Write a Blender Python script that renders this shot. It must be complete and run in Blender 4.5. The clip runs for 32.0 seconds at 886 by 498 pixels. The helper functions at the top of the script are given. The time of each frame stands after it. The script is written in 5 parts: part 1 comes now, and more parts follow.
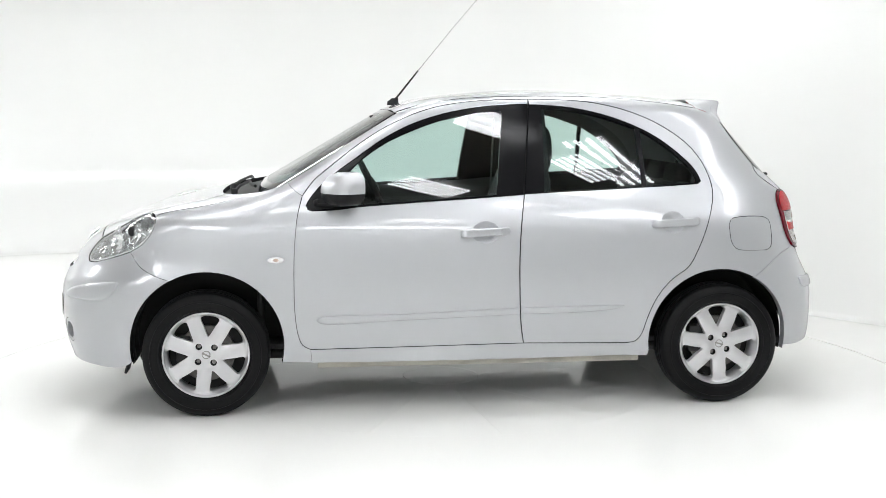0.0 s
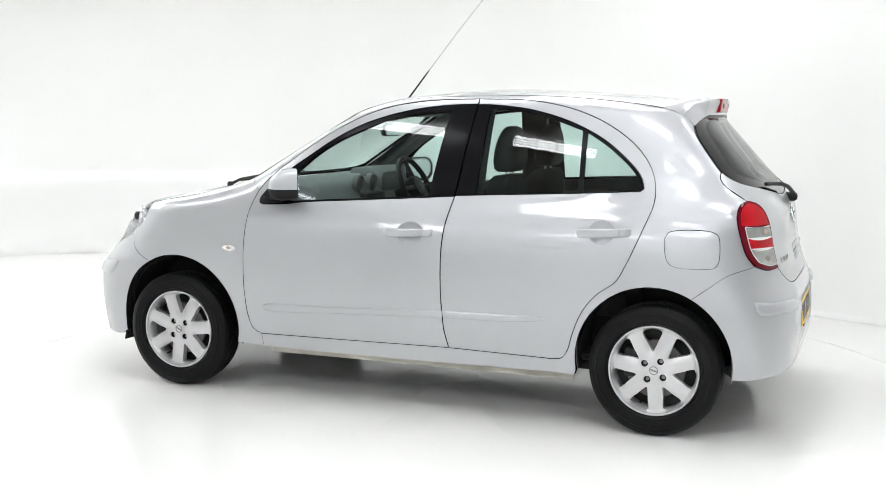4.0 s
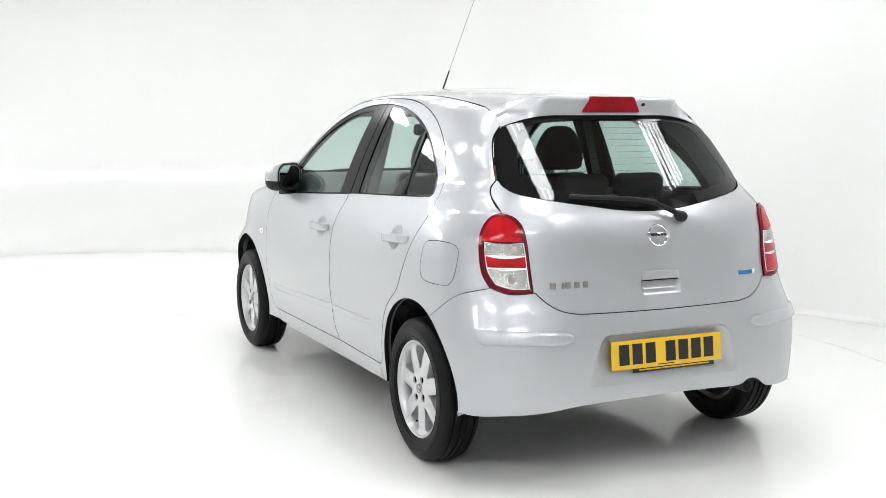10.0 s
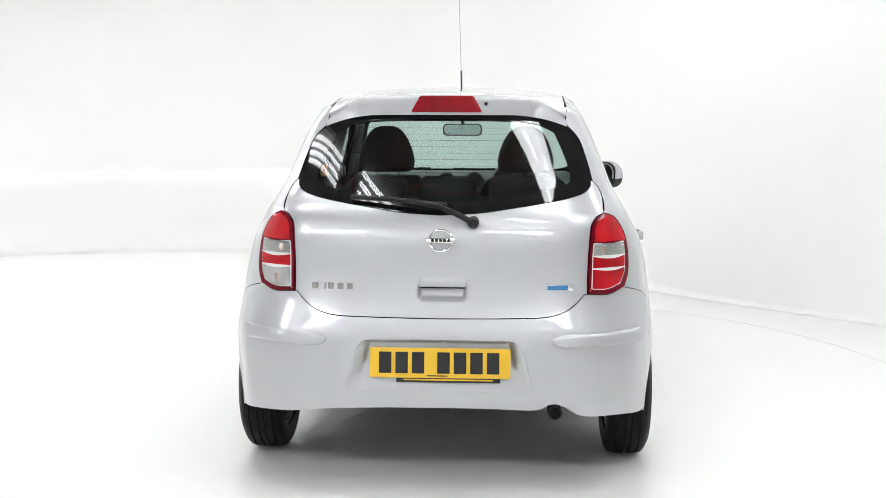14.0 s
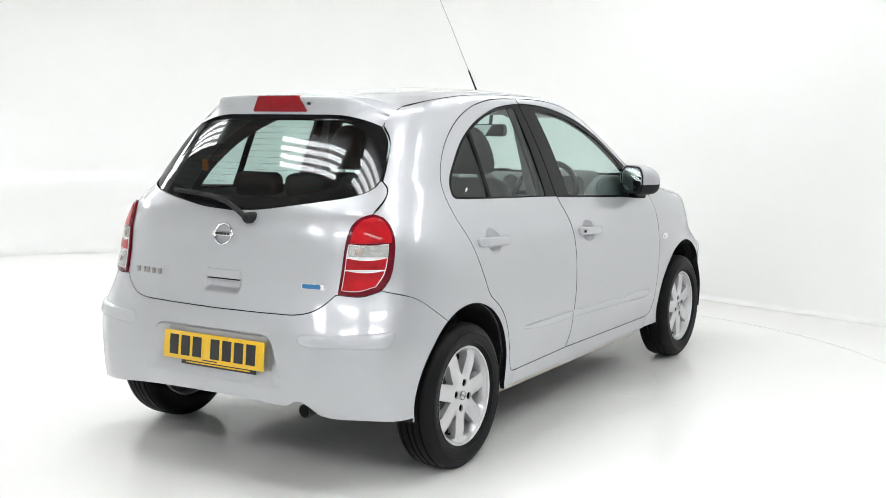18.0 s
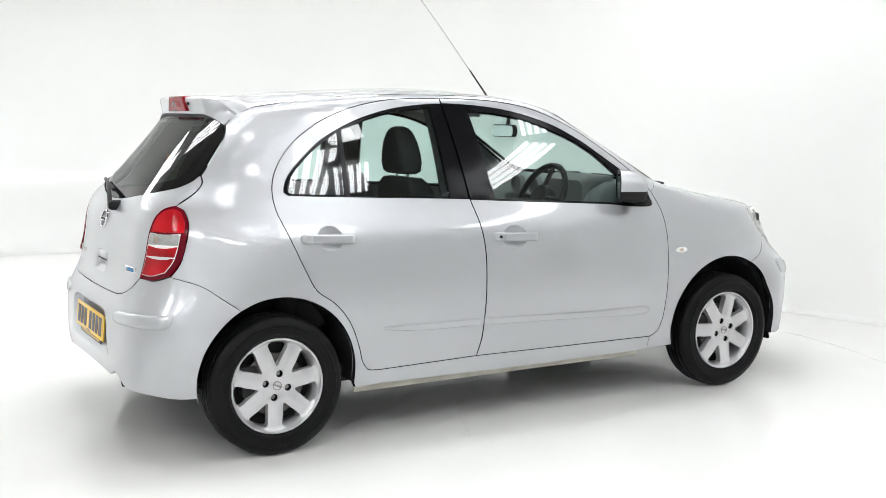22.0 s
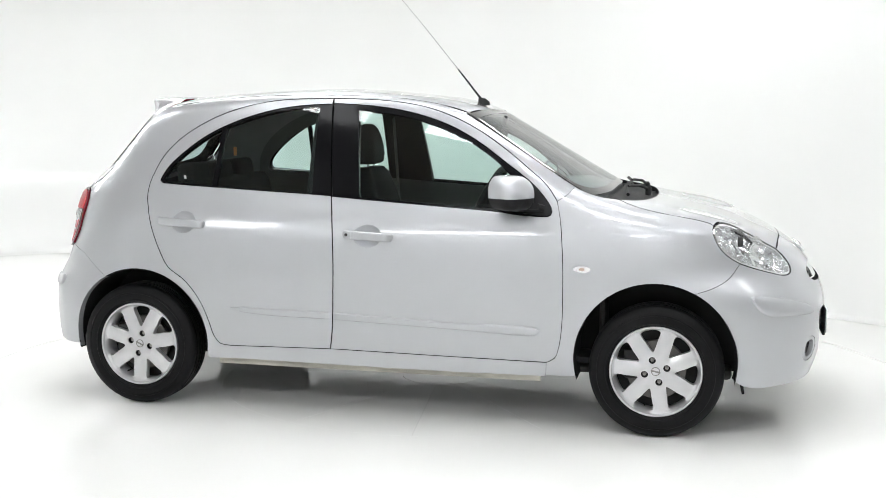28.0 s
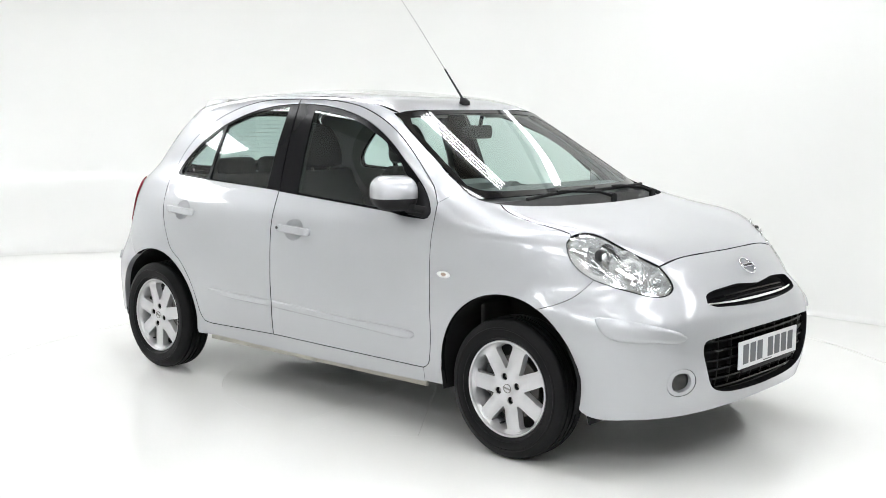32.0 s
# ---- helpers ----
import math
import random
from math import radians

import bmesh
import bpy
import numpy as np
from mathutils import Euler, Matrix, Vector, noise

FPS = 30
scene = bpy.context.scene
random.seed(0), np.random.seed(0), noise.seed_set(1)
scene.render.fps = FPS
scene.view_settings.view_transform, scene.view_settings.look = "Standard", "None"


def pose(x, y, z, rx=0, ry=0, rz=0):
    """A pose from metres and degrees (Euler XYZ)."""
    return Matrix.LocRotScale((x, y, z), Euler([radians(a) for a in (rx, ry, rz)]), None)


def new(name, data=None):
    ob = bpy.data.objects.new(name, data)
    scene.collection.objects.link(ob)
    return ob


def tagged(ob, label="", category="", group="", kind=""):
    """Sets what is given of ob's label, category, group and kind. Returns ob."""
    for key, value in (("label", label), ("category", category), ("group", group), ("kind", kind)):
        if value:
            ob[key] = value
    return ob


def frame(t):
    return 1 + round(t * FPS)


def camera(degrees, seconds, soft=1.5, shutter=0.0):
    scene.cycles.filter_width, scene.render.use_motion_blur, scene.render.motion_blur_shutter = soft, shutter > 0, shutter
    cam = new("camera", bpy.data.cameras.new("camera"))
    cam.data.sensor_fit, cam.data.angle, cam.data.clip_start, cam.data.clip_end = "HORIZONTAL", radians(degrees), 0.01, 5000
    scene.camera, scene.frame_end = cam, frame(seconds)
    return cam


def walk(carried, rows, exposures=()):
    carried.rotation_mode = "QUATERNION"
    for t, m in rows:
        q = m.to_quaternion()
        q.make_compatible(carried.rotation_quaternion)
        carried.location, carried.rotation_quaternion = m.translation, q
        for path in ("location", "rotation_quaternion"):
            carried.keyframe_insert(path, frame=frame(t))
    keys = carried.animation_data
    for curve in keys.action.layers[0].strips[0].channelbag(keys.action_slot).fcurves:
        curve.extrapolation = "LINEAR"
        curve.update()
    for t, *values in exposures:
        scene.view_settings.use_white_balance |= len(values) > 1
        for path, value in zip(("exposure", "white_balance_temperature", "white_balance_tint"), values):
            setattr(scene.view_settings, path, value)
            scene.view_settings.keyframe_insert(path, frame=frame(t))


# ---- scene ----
from mathutils import geometry

# ---- camera ----
TURN_START, TURN_RATE = 186.757, -7.1451          # degrees, degrees a second
CAR_SHIFT = (-0.0544, -0.0985, 0.0)               # the car's origin from the turntable's axis
EYE = pose(0, -5.928, 1.420, 90 - 7.087, 0, -0.108) @ pose(0, 0, 0, 0, 0, 0.17)
cam = camera(42.91, 32.0, soft=0.55)
walk(cam, [(0.0, EYE), (32.0, EYE)])

# ---- materials ----
def material(name, color, rough=0.5, metal=0.0, coat=0.0, spec=0.5, bump=0.0, scale=40.0, vary=0.0, grain=0.0, emit=0.0):
    """A surface with colour variation at two scales and a fine relief."""
    m = bpy.data.materials.new(name)
    m.use_nodes = True
    nt = m.node_tree
    b = nt.nodes["Principled BSDF"]
    b.inputs["Base Color"].default_value = (*color, 1)
    b.inputs["Roughness"].default_value = rough
    b.inputs["Metallic"].default_value = metal
    b.inputs["Coat Weight"].default_value = coat
    b.inputs["Coat Roughness"].default_value = 0.03
    b.inputs["Specular IOR Level"].default_value = spec
    tc = nt.nodes.new("ShaderNodeTexCoord")
    if vary or grain:
        n1 = nt.nodes.new("ShaderNodeTexNoise")
        n1.inputs["Scale"].default_value, n1.inputs["Detail"].default_value = scale / 12, 6
        n2 = nt.nodes.new("ShaderNodeTexNoise")
        n2.inputs["Scale"].default_value, n2.inputs["Detail"].default_value = scale * 6, 2
        nt.links.new(tc.outputs["Object"], n1.inputs["Vector"])
        nt.links.new(tc.outputs["Object"], n2.inputs["Vector"])
        last = None
        for n, amount in ((n1, vary), (n2, grain)):
            mr = nt.nodes.new("ShaderNodeMapRange")
            mr.inputs["From Min"].default_value, mr.inputs["From Max"].default_value = 0.3, 0.7
            mr.inputs["To Min"].default_value, mr.inputs["To Max"].default_value = 1 - amount, 1 + amount
            nt.links.new(n.outputs["Fac"], mr.inputs["Value"])
            mix = nt.nodes.new("ShaderNodeMix")
            mix.data_type, mix.blend_type = "RGBA", "MULTIPLY"
            mix.inputs["Factor"].default_value = 1
            mix.inputs[6].default_value = (*color, 1)
            if last:
                nt.links.new(last, mix.inputs[6])
            nt.links.new(mr.outputs["Result"], mix.inputs[7])
            last = mix.outputs[2]
        nt.links.new(last, b.inputs["Base Color"])
        mr = nt.nodes.new("ShaderNodeMapRange")
        mr.inputs["To Min"].default_value, mr.inputs["To Max"].default_value = max(rough - 0.06, 0.02), rough + 0.06
        nt.links.new(n1.outputs["Fac"], mr.inputs["Value"])
        nt.links.new(mr.outputs["Result"], b.inputs["Roughness"])
    if bump:
        n3 = nt.nodes.new("ShaderNodeTexNoise")
        n3.inputs["Scale"].default_value, n3.inputs["Detail"].default_value = scale * 4, 3
        bp = nt.nodes.new("ShaderNodeBump")
        bp.inputs["Strength"].default_value, bp.inputs["Distance"].default_value = bump, 0.002
        nt.links.new(tc.outputs["Object"], n3.inputs["Vector"])
        nt.links.new(n3.outputs["Fac"], bp.inputs["Height"])
        nt.links.new(bp.outputs["Normal"], b.inputs["Normal"])
    if emit:
        b.inputs["Emission Color"].default_value = (*color, 1)
        b.inputs["Emission Strength"].default_value = emit
    return m


def pane(name, tint, gloss=0.0, base=0.07, edge=0.9):
    """Thin glass: see-through with a tint, and a mirror's gloss that grows towards grazing views."""
    m = bpy.data.materials.new(name)
    m.use_nodes = True
    nt = m.node_tree
    nt.nodes.clear()
    out, mix = nt.nodes.new("ShaderNodeOutputMaterial"), nt.nodes.new("ShaderNodeMixShader")
    tr, gl, lw = nt.nodes.new("ShaderNodeBsdfTransparent"), nt.nodes.new("ShaderNodeBsdfGlossy"), nt.nodes.new("ShaderNodeLayerWeight")
    tr.inputs["Color"].default_value = (*tint, 1)
    gl.inputs["Roughness"].default_value = gloss
    lw.inputs["Blend"].default_value = 0.5
    pw, ad = nt.nodes.new("ShaderNodeMath"), nt.nodes.new("ShaderNodeMath")
    pw.operation, ad.operation = "POWER", "MULTIPLY_ADD"
    pw.inputs[1].default_value = 5.0
    ad.inputs[1].default_value, ad.inputs[2].default_value = edge, base
    nt.links.new(lw.outputs["Facing"], pw.inputs[0])
    nt.links.new(pw.outputs[0], ad.inputs[0])
    nt.links.new(ad.outputs[0], mix.inputs[0])
    nt.links.new(tr.outputs[0], mix.inputs[1])
    nt.links.new(gl.outputs[0], mix.inputs[2])
    nt.links.new(mix.outputs[0], out.inputs[0])
    return m


SILVER = material("silver_paint", (0.474, 0.484, 0.505), rough=0.41, metal=0.57, coat=1.0, vary=0.012, grain=0.03, scale=60)
# Near-black for panel edges, slits and openings: the depth's shade put into colour.
GAP_SHADE = material("dark_gap_shade", (0.008, 0.008, 0.009), spec=0.1, rough=0.9, vary=0.2, scale=60)
BLACK_TRIM = material("satin_black_trim", (0.007, 0.007, 0.008), rough=0.16, spec=0.10, vary=0.15, scale=30)
GLASS_BLACK = material("black_printed_glass", (0.006, 0.006, 0.007), rough=0.03)
BLACK_PLASTIC = material("black_plastic", (0.014, 0.014, 0.015), rough=0.55, spec=0.2, bump=0.25, vary=0.2, scale=80)
DARK_METAL = material("underbody_metal", (0.02, 0.02, 0.02), rough=0.7, vary=0.4, scale=20)
RUBBER = material("tyre_rubber", (0.0045, 0.0045, 0.005), rough=0.48, spec=0.16, bump=0.3, vary=0.25, scale=60)
ALLOY = material("painted_alloy", (0.60, 0.60, 0.612), rough=0.30, metal=0.55, coat=0.6, vary=0.03, scale=40)
STEEL = material("brake_steel", (0.32, 0.31, 0.30), rough=0.35, metal=1.0, vary=0.15, scale=50)
DISC_METAL = material("dull_disc_steel", (0.12, 0.115, 0.11), rough=0.45, metal=0.9, vary=0.2, scale=50)
CHROME = material("chrome", (0.82, 0.83, 0.85), rough=0.06, metal=1.0)
REFLECTOR = material("lamp_reflector", (0.90, 0.905, 0.91), rough=0.12, metal=0.75, coat=0.6)
FABRIC = material("charcoal_seat_fabric", (0.022, 0.022, 0.024), rough=0.9, bump=0.6, vary=0.2, grain=0.25, scale=120)
DASH = material("grey_dashboard_plastic", (0.15, 0.156, 0.158), rough=0.6, bump=0.3, vary=0.1, scale=90)
LINING = material("pale_headlining", (0.42, 0.41, 0.39), rough=0.95, bump=0.3, vary=0.05, scale=90)
GLASS_FRONT = pane("tinted_windscreen_glass", (0.80, 0.90, 0.87))
GLASS_SIDE = pane("tinted_side_glass", (0.74, 0.86, 0.83))
GLASS_REAR = pane("tinted_rear_glass", (0.60, 0.70, 0.68), base=0.055)
LENS = pane("clear_lens", (0.96, 0.97, 0.97), base=0.04)
RED_BODY = material("red_reflector", (0.44, 0.004, 0.010), rough=0.3, spec=0.1, coat=0.35, vary=0.4, grain=0.2, scale=110, bump=0.6)
MID_RED = material("mid_red_lens", (0.26, 0.004, 0.010), rough=0.2, spec=0.1, coat=0.35, vary=0.1, scale=60)
DARK_RED = material("dark_red_lens", (0.13, 0.003, 0.010), rough=0.2, spec=0.1, coat=0.35, vary=0.05, scale=60)
PALE_AMBER = material("pale_amber_bulb", (0.42, 0.33, 0.27), rough=0.3)
AMBER = material("amber_bulb", (0.75, 0.28, 0.08), rough=0.3)
YELLOW = material("yellow_plate", (0.78, 0.48, 0.015), rough=0.4, coat=0.4, vary=0.02, scale=30)
WHITE_PLATE = material("white_plate", (0.72, 0.73, 0.74), rough=0.4, coat=0.4, vary=0.02, scale=30)
PLATE_INK = material("plate_black", (0.012, 0.012, 0.014), rough=0.4)
PLATE_GREY = material("plate_grey", (0.10, 0.105, 0.115), rough=0.4)
BLUE = material("blue_badge", (0.02, 0.16, 0.38), rough=0.25, coat=0.5)
MIRROR = material("mirror_glass", (0.75, 0.77, 0.78), rough=0.02, metal=1.0)
SILL_DIRT = material("worn_sill_paint", (0.50, 0.48, 0.42), rough=0.6, metal=0.1, vary=0.25, grain=0.15, scale=70, bump=0.4)
FLOOR_PAINT = material("glossy_white_floor", (0.865, 0.865, 0.845), rough=0.13, spec=0.30, vary=0.012, grain=0.006, scale=14)
WALL_PAINT = material("matt_white_wall", (0.858, 0.861, 0.847), spec=0.30, rough=0.16, vary=0.012, scale=10)
BACK_WALL = material("grey_painted_wall", (0.64, 0.64, 0.63), rough=0.85, vary=0.08, scale=12)
CEILING = material("grey_boarded_ceiling", (0.24, 0.22, 0.195), rough=0.85, vary=0.35, scale=14)
SEAM = material("dark_floor_seam", (0.34, 0.34, 0.33), rough=0.8, vary=0.3, scale=25)
GREY_TRIM = material("grey_door_trim", (0.15, 0.152, 0.152), rough=0.7, bump=0.3, vary=0.12, scale=80)


# ---- the car's skin as a function ----
def spline_at(xs, ys, x):
    xs, ys = np.asarray(xs, float), np.asarray(ys, float)
    h = np.diff(xs)
    d = np.diff(ys) / h
    m = np.zeros(len(xs))
    m[0], m[-1] = d[0], d[-1]
    for i in range(1, len(xs) - 1):
        if d[i - 1] * d[i] > 0:
            a, b = 2 * h[i] + h[i - 1], h[i] + 2 * h[i - 1]
            m[i] = (a + b) / (a / d[i - 1] + b / d[i])
    i = np.clip(np.searchsorted(xs, x) - 1, 0, len(xs) - 2)
    t = (x - xs[i]) / h[i]
    return ((2 * t**3 - 3 * t**2 + 1) * ys[i] + (t**3 - 2 * t**2 + t) * h[i] * m[i]
            + (3 * t**2 - 2 * t**3) * ys[i + 1] + (t**3 - t**2) * h[i] * m[i + 1])


# heights, and at each: the nose, the tail, the half width, how square the plan's corners are, and where they begin
NOSE = [(.1,1.88), (.2,1.905), (.3,1.946), (.45,1.972), (.55,1.972), (.62,1.957), (.7,1.912), (.775,1.85), (.816,1.79), (.86,1.715), (.9,1.615), (.93,1.49), (.96,1.36), (.99,1.24), (1.02,1.105), (1.04,1.01), (1.1,0.894), (1.14,0.8295), (1.18,0.764), (1.22,0.6975), (1.26,0.63), (1.3,0.5615), (1.34,0.492), (1.38,0.4215), (1.42,0.35), (1.446,.284), (1.476,.172), (1.497,-.014), (1.511,-.162), (1.519,-.28), (1.522,-.4)]
TAIL = [(.1,-1.7), (.22,-1.755), (.3,-1.793), (.42,-1.799), (.55,-1.795), (.6,-1.785), (.65,-1.764), (.70,-1.745), (.75,-1.733), (.85,-1.718), (.935,-1.71), (1.03,-1.667), (1.1,-1.606), (1.2,-1.518), (1.3,-1.431), (1.4,-1.344), (1.43,-1.318), (1.46,-1.246), (1.485,-1.065), (1.5,-.865), (1.511,-.675), (1.519,-.48), (1.522,-.4)]
HALF = [(.1,.76), (.2,.81), (.31,.803), (.45,.814), (.6,.827), (.73,.825), (.85,.811), (.92,.787), (.97,.759), (1.0,.742), (1.03,0.727), (1.07,0.7142), (1.11,0.7004), (1.15,0.6858), (1.19,0.6704), (1.23,0.654), (1.27,0.6368), (1.31,0.6186), (1.35,0.5996), (1.39,0.5798), (1.43,0.559), (1.466,0.5396), (1.495,.449), (1.51,.33), (1.518,.2), (1.522,.02)]
SQUARE_F = [(.1,3.3), (.5,2.98), (.6,2.8), (.7,2.4), (.8,2.65), (.88,3.2), (.94,5.0), (1.0,5.4), (1.1,7.2), (1.4,7.8), (1.46,4.4), (1.522,2.0)]
SQUARE_R = [(.1,5.8), (.55,5.4), (.65,4.7), (.75,4.3), (.85,4.1), (1.0,4.5), (1.12,6.0), (1.4,6.0), (1.46,2.7), (1.522,1.8)]
BEGIN_F = [(.1,1.2), (.6,1.2), (.7,1.05), (.9,.9), (1.0,.4), (1.1,.25), (1.4,-.1), (1.522,-.4)]
BEGIN_R = [(.1,-.9), (1.3,-.9), (1.4,-.7), (1.522,-.4)]
HEIGHTS = 1.522 - 1.422 * (1 - np.linspace(0, 1, 3000)) ** 2
KERNEL = np.exp(-0.5 * (np.arange(-120, 121) / 40) ** 2)
KERNEL /= KERNEL.sum()


def table(knots):
    t = spline_at(*zip(*knots), HEIGHTS)
    return np.convolve(np.concatenate([2 * t[0] - t[120:0:-1], t, np.full(120, t[-1])]), KERNEL, "valid")


TABLES = [table(k) for k in (NOSE, TAIL, HALF, SQUARE_F, SQUARE_R, BEGIN_F, BEGIN_R)]
TABLES[2] = np.where(HEIGHTS > 1.5, spline_at(*zip(*HALF), HEIGHTS), TABLES[2])


def skin_at(x, y, z):
    """Below 0 inside the car's outer skin, above 0 outside it."""
    x, y, z = np.broadcast_arrays(np.asarray(x, float), np.abs(np.asarray(y, float)), np.asarray(z, float))
    zz = z - 0.020 * np.exp(-((x - 1.47) / 0.20) ** 2 - ((y - 0.64) / 0.17) ** 2)
    f, r, w, nf, nr, cf, cr = [np.interp(zz, HEIGHTS, k) for k in TABLES]
    up = np.clip((z - 1.0) / 0.15, 0, 1)
    w = w * (1 - 0.05 * up * up * (3 - 2 * up) * np.clip(-x - 0.3, 0, None) ** 2)
    lo = np.clip((0.42 - z) / 0.27, 0, 1) * np.clip((1.0 - np.abs(x)) / 0.25, 0, 1)
    w = w - 0.05 * lo * lo * (3 - 2 * lo)
    low = np.exp(-((z - 0.42) / 0.23) ** 2)
    w = w + low * (0.019 * np.exp(-((x + 1.42) / 0.30) ** 2) + 0.010 * np.exp(-((x - 1.2) / 0.22) ** 2))
    bow = np.clip((z - 1.0) / 0.1, 0, 1)
    bow = bow * bow * (3 - 2 * bow) * y * y
    f, r = f - 0.10 * bow, r + 0.12 * bow
    u = np.where(x > cf, (x - cf) / np.maximum(f - cf, 1e-3), np.where(x < cr, (cr - x) / np.maximum(cr - r, 1e-3), 0))
    n = np.where(x > cf, nf, nr)
    out = (u**n + (y / w) ** n) ** (1 / n) - 1
    return np.where(zz > 1.5219, 1 + (zz - 1.52), out)


def cast(o, d, far=3.0):
    """Where rays from inside the car leave its skin."""
    lo = np.zeros(len(o))
    hi = lo + far
    for _ in range(40):
        m = (lo + hi) / 2
        p = o + d * m[:, None]
        inside = skin_at(p[:, 0], p[:, 1], p[:, 2]) < 0
        lo, hi = np.where(inside, m, lo), np.where(inside, hi, m)
    return o + d * lo[:, None]


def normals_at(p):
    e = 0.006
    g = [skin_at(*(p + np.eye(3)[k] * e).T) - skin_at(*(p - np.eye(3)[k] * e).T) for k in range(3)]
    g = np.stack(g, 1)
    return g / np.maximum(np.linalg.norm(g, axis=1, keepdims=True), 1e-9)


class Lift:
    """A way to draw a panel flat and to lay it on the skin."""
    def __init__(self, flat, start, way):
        self.flat, self.start, self.way = flat, start, way

    def lay(self, uv):
        return cast(self.start(uv), self.way(uv))


def fan(cx, sign):
    return Lift(lambda p: np.stack([np.arctan2(p[:, 1], sign * (p[:, 0] - cx)) * 0.8, p[:, 2]], 1),
                lambda q: np.stack([0 * q[:, 0] + cx, 0 * q[:, 0], q[:, 1]], 1),
                lambda q: np.stack([sign * np.cos(q[:, 0] / 0.8), np.sin(q[:, 0] / 0.8), 0 * q[:, 0]], 1))


SIDE = Lift(lambda p: p[:, [0, 2]], lambda q: np.stack([q[:, 0], 0 * q[:, 0], q[:, 1]], 1), lambda q: np.array([[0, 1.0, 0]]))
TOP = Lift(lambda p: p[:, [0, 1]], lambda q: np.stack([q[:, 0], q[:, 1], 0 * q[:, 0] + 0.6], 1), lambda q: np.array([[0, 0, 1.0]]))
AHEAD = Lift(lambda p: p[:, [1, 2]], lambda q: np.stack([0 * q[:, 0] - 0.4, q[:, 0], q[:, 1]], 1), lambda q: np.array([[1.0, 0, 0]]))
BACK = Lift(lambda p: p[:, [1, 2]], lambda q: np.stack([0 * q[:, 0] - 0.6, q[:, 0], q[:, 1]], 1), lambda q: np.array([[-1.0, 0, 0]]))
FAN_F, FAN_R = fan(1.0, 1), fan(-1.0, -1)


def side_pts(pts):
    return [tuple(p) for p in SIDE.lay(np.array(pts, float))]


def top_pts(pts):
    return [tuple(p) for p in TOP.lay(np.array(pts, float))]


def ahead_pts(pts):
    return [tuple(p) for p in AHEAD.lay(np.array(pts, float))]


def back_pts(pts):
    return [tuple(p) for p in BACK.lay(np.array(pts, float))]


def snapped(pts, cx):
    """Moves points on to the skin, level, away from the middle at cx."""
    p = np.array(pts, float)
    o = np.stack([0 * p[:, 0] + cx, 0 * p[:, 0], p[:, 2]], 1)
    d = p - o
    return [tuple(q) for q in cast(o, d / np.linalg.norm(d, axis=1, keepdims=True))]


def drop_top(pts):
    """Moves points up or down on to the skin."""
    return top_pts([(q[0], q[1]) for q in pts])


def curve(pts, step=0.02, closed=False):
    """A smooth line through points, in short steps."""
    p = [np.array(q, float) for q in pts]
    if len(p) == 2:
        k = max(1, int(np.linalg.norm(p[1] - p[0]) / step))
        return [p[0] + (p[1] - p[0]) * i / k for i in range(k + 1)]
    if closed:
        p = [p[-1], *p, p[0], p[1]]
    else:
        p = [2 * p[0] - p[1], *p, 2 * p[-1] - p[-2]]
    out = []
    for a, b, c, d in zip(p, p[1:], p[2:], p[3:]):
        k = max(1, int(round(np.linalg.norm(c - b) / step)))
        ts = [np.linalg.norm(v - u) ** 0.5 + 1e-6 for u, v in ((a, b), (b, c), (c, d))]
        m1 = ((b - a) / ts[0] - (c - a) / (ts[0] + ts[1]) + (c - b) / ts[1]) * ts[1]
        m2 = ((c - b) / ts[1] - (d - b) / (ts[1] + ts[2]) + (d - c) / ts[2]) * ts[1]
        for i in range(k):
            t = i / k
            out.append((2 * t**3 - 3 * t**2 + 1) * b + (t**3 - 2 * t**2 + t) * m1 + (3 * t**2 - 2 * t**3) * c + (t**3 - t**2) * m2)
    if not closed:
        out.append(p[-2])
    return out


def loop(*segments, step=0.02):
    """A closed outline from smooth lines that meet in corners."""
    out = []
    for s in segments:
        for q in curve(s, step):
            if not out or np.linalg.norm(q - out[-1]) > 0.002:
                out.append(q)
    if np.linalg.norm(out[0] - out[-1]) < 0.002:
        out.pop()
    return np.array(out)


def mirrored(seg):
    return [(p[0], -p[1], p[2]) for p in reversed(seg)]


def within_loop(q, poly):
    x, y = q[:, 0][:, None], q[:, 1][:, None]
    a, b = poly, np.roll(poly, -1, 0)
    cross = (a[None, :, 1] > y) != (b[None, :, 1] > y)
    xi = a[None, :, 0] + (y - a[None, :, 1]) * (b - a)[None, :, 0] / np.where(b[:, 1] == a[:, 1], 1e-12, (b - a)[:, 1])[None]
    return (cross & (x < xi)).sum(1) % 2 == 1


def shrink(poly, by):
    """Moves a flat outline inwards."""
    a = np.roll(poly, 1, 0)
    b = np.roll(poly, -1, 0)
    t = b - a
    t /= np.maximum(np.linalg.norm(t, axis=1, keepdims=True), 1e-9)
    n = np.stack([-t[:, 1], t[:, 0]], 1)
    area = 0.5 * np.sum(poly[:, 0] * b[:, 1] - b[:, 0] * poly[:, 1])
    return poly + n * by * (1 if area > 0 else -1)


def place(name, me, mat, parent=None, label=""):
    ob = new(name, me)
    if mat:
        me.materials.append(mat)
        if len(me.polygons) and max(q.material_index for q in me.polygons):
            me.materials.append(GAP_SHADE)
    if parent:
        ob.parent = parent
    if label:
        ob["label"] = label
    return ob


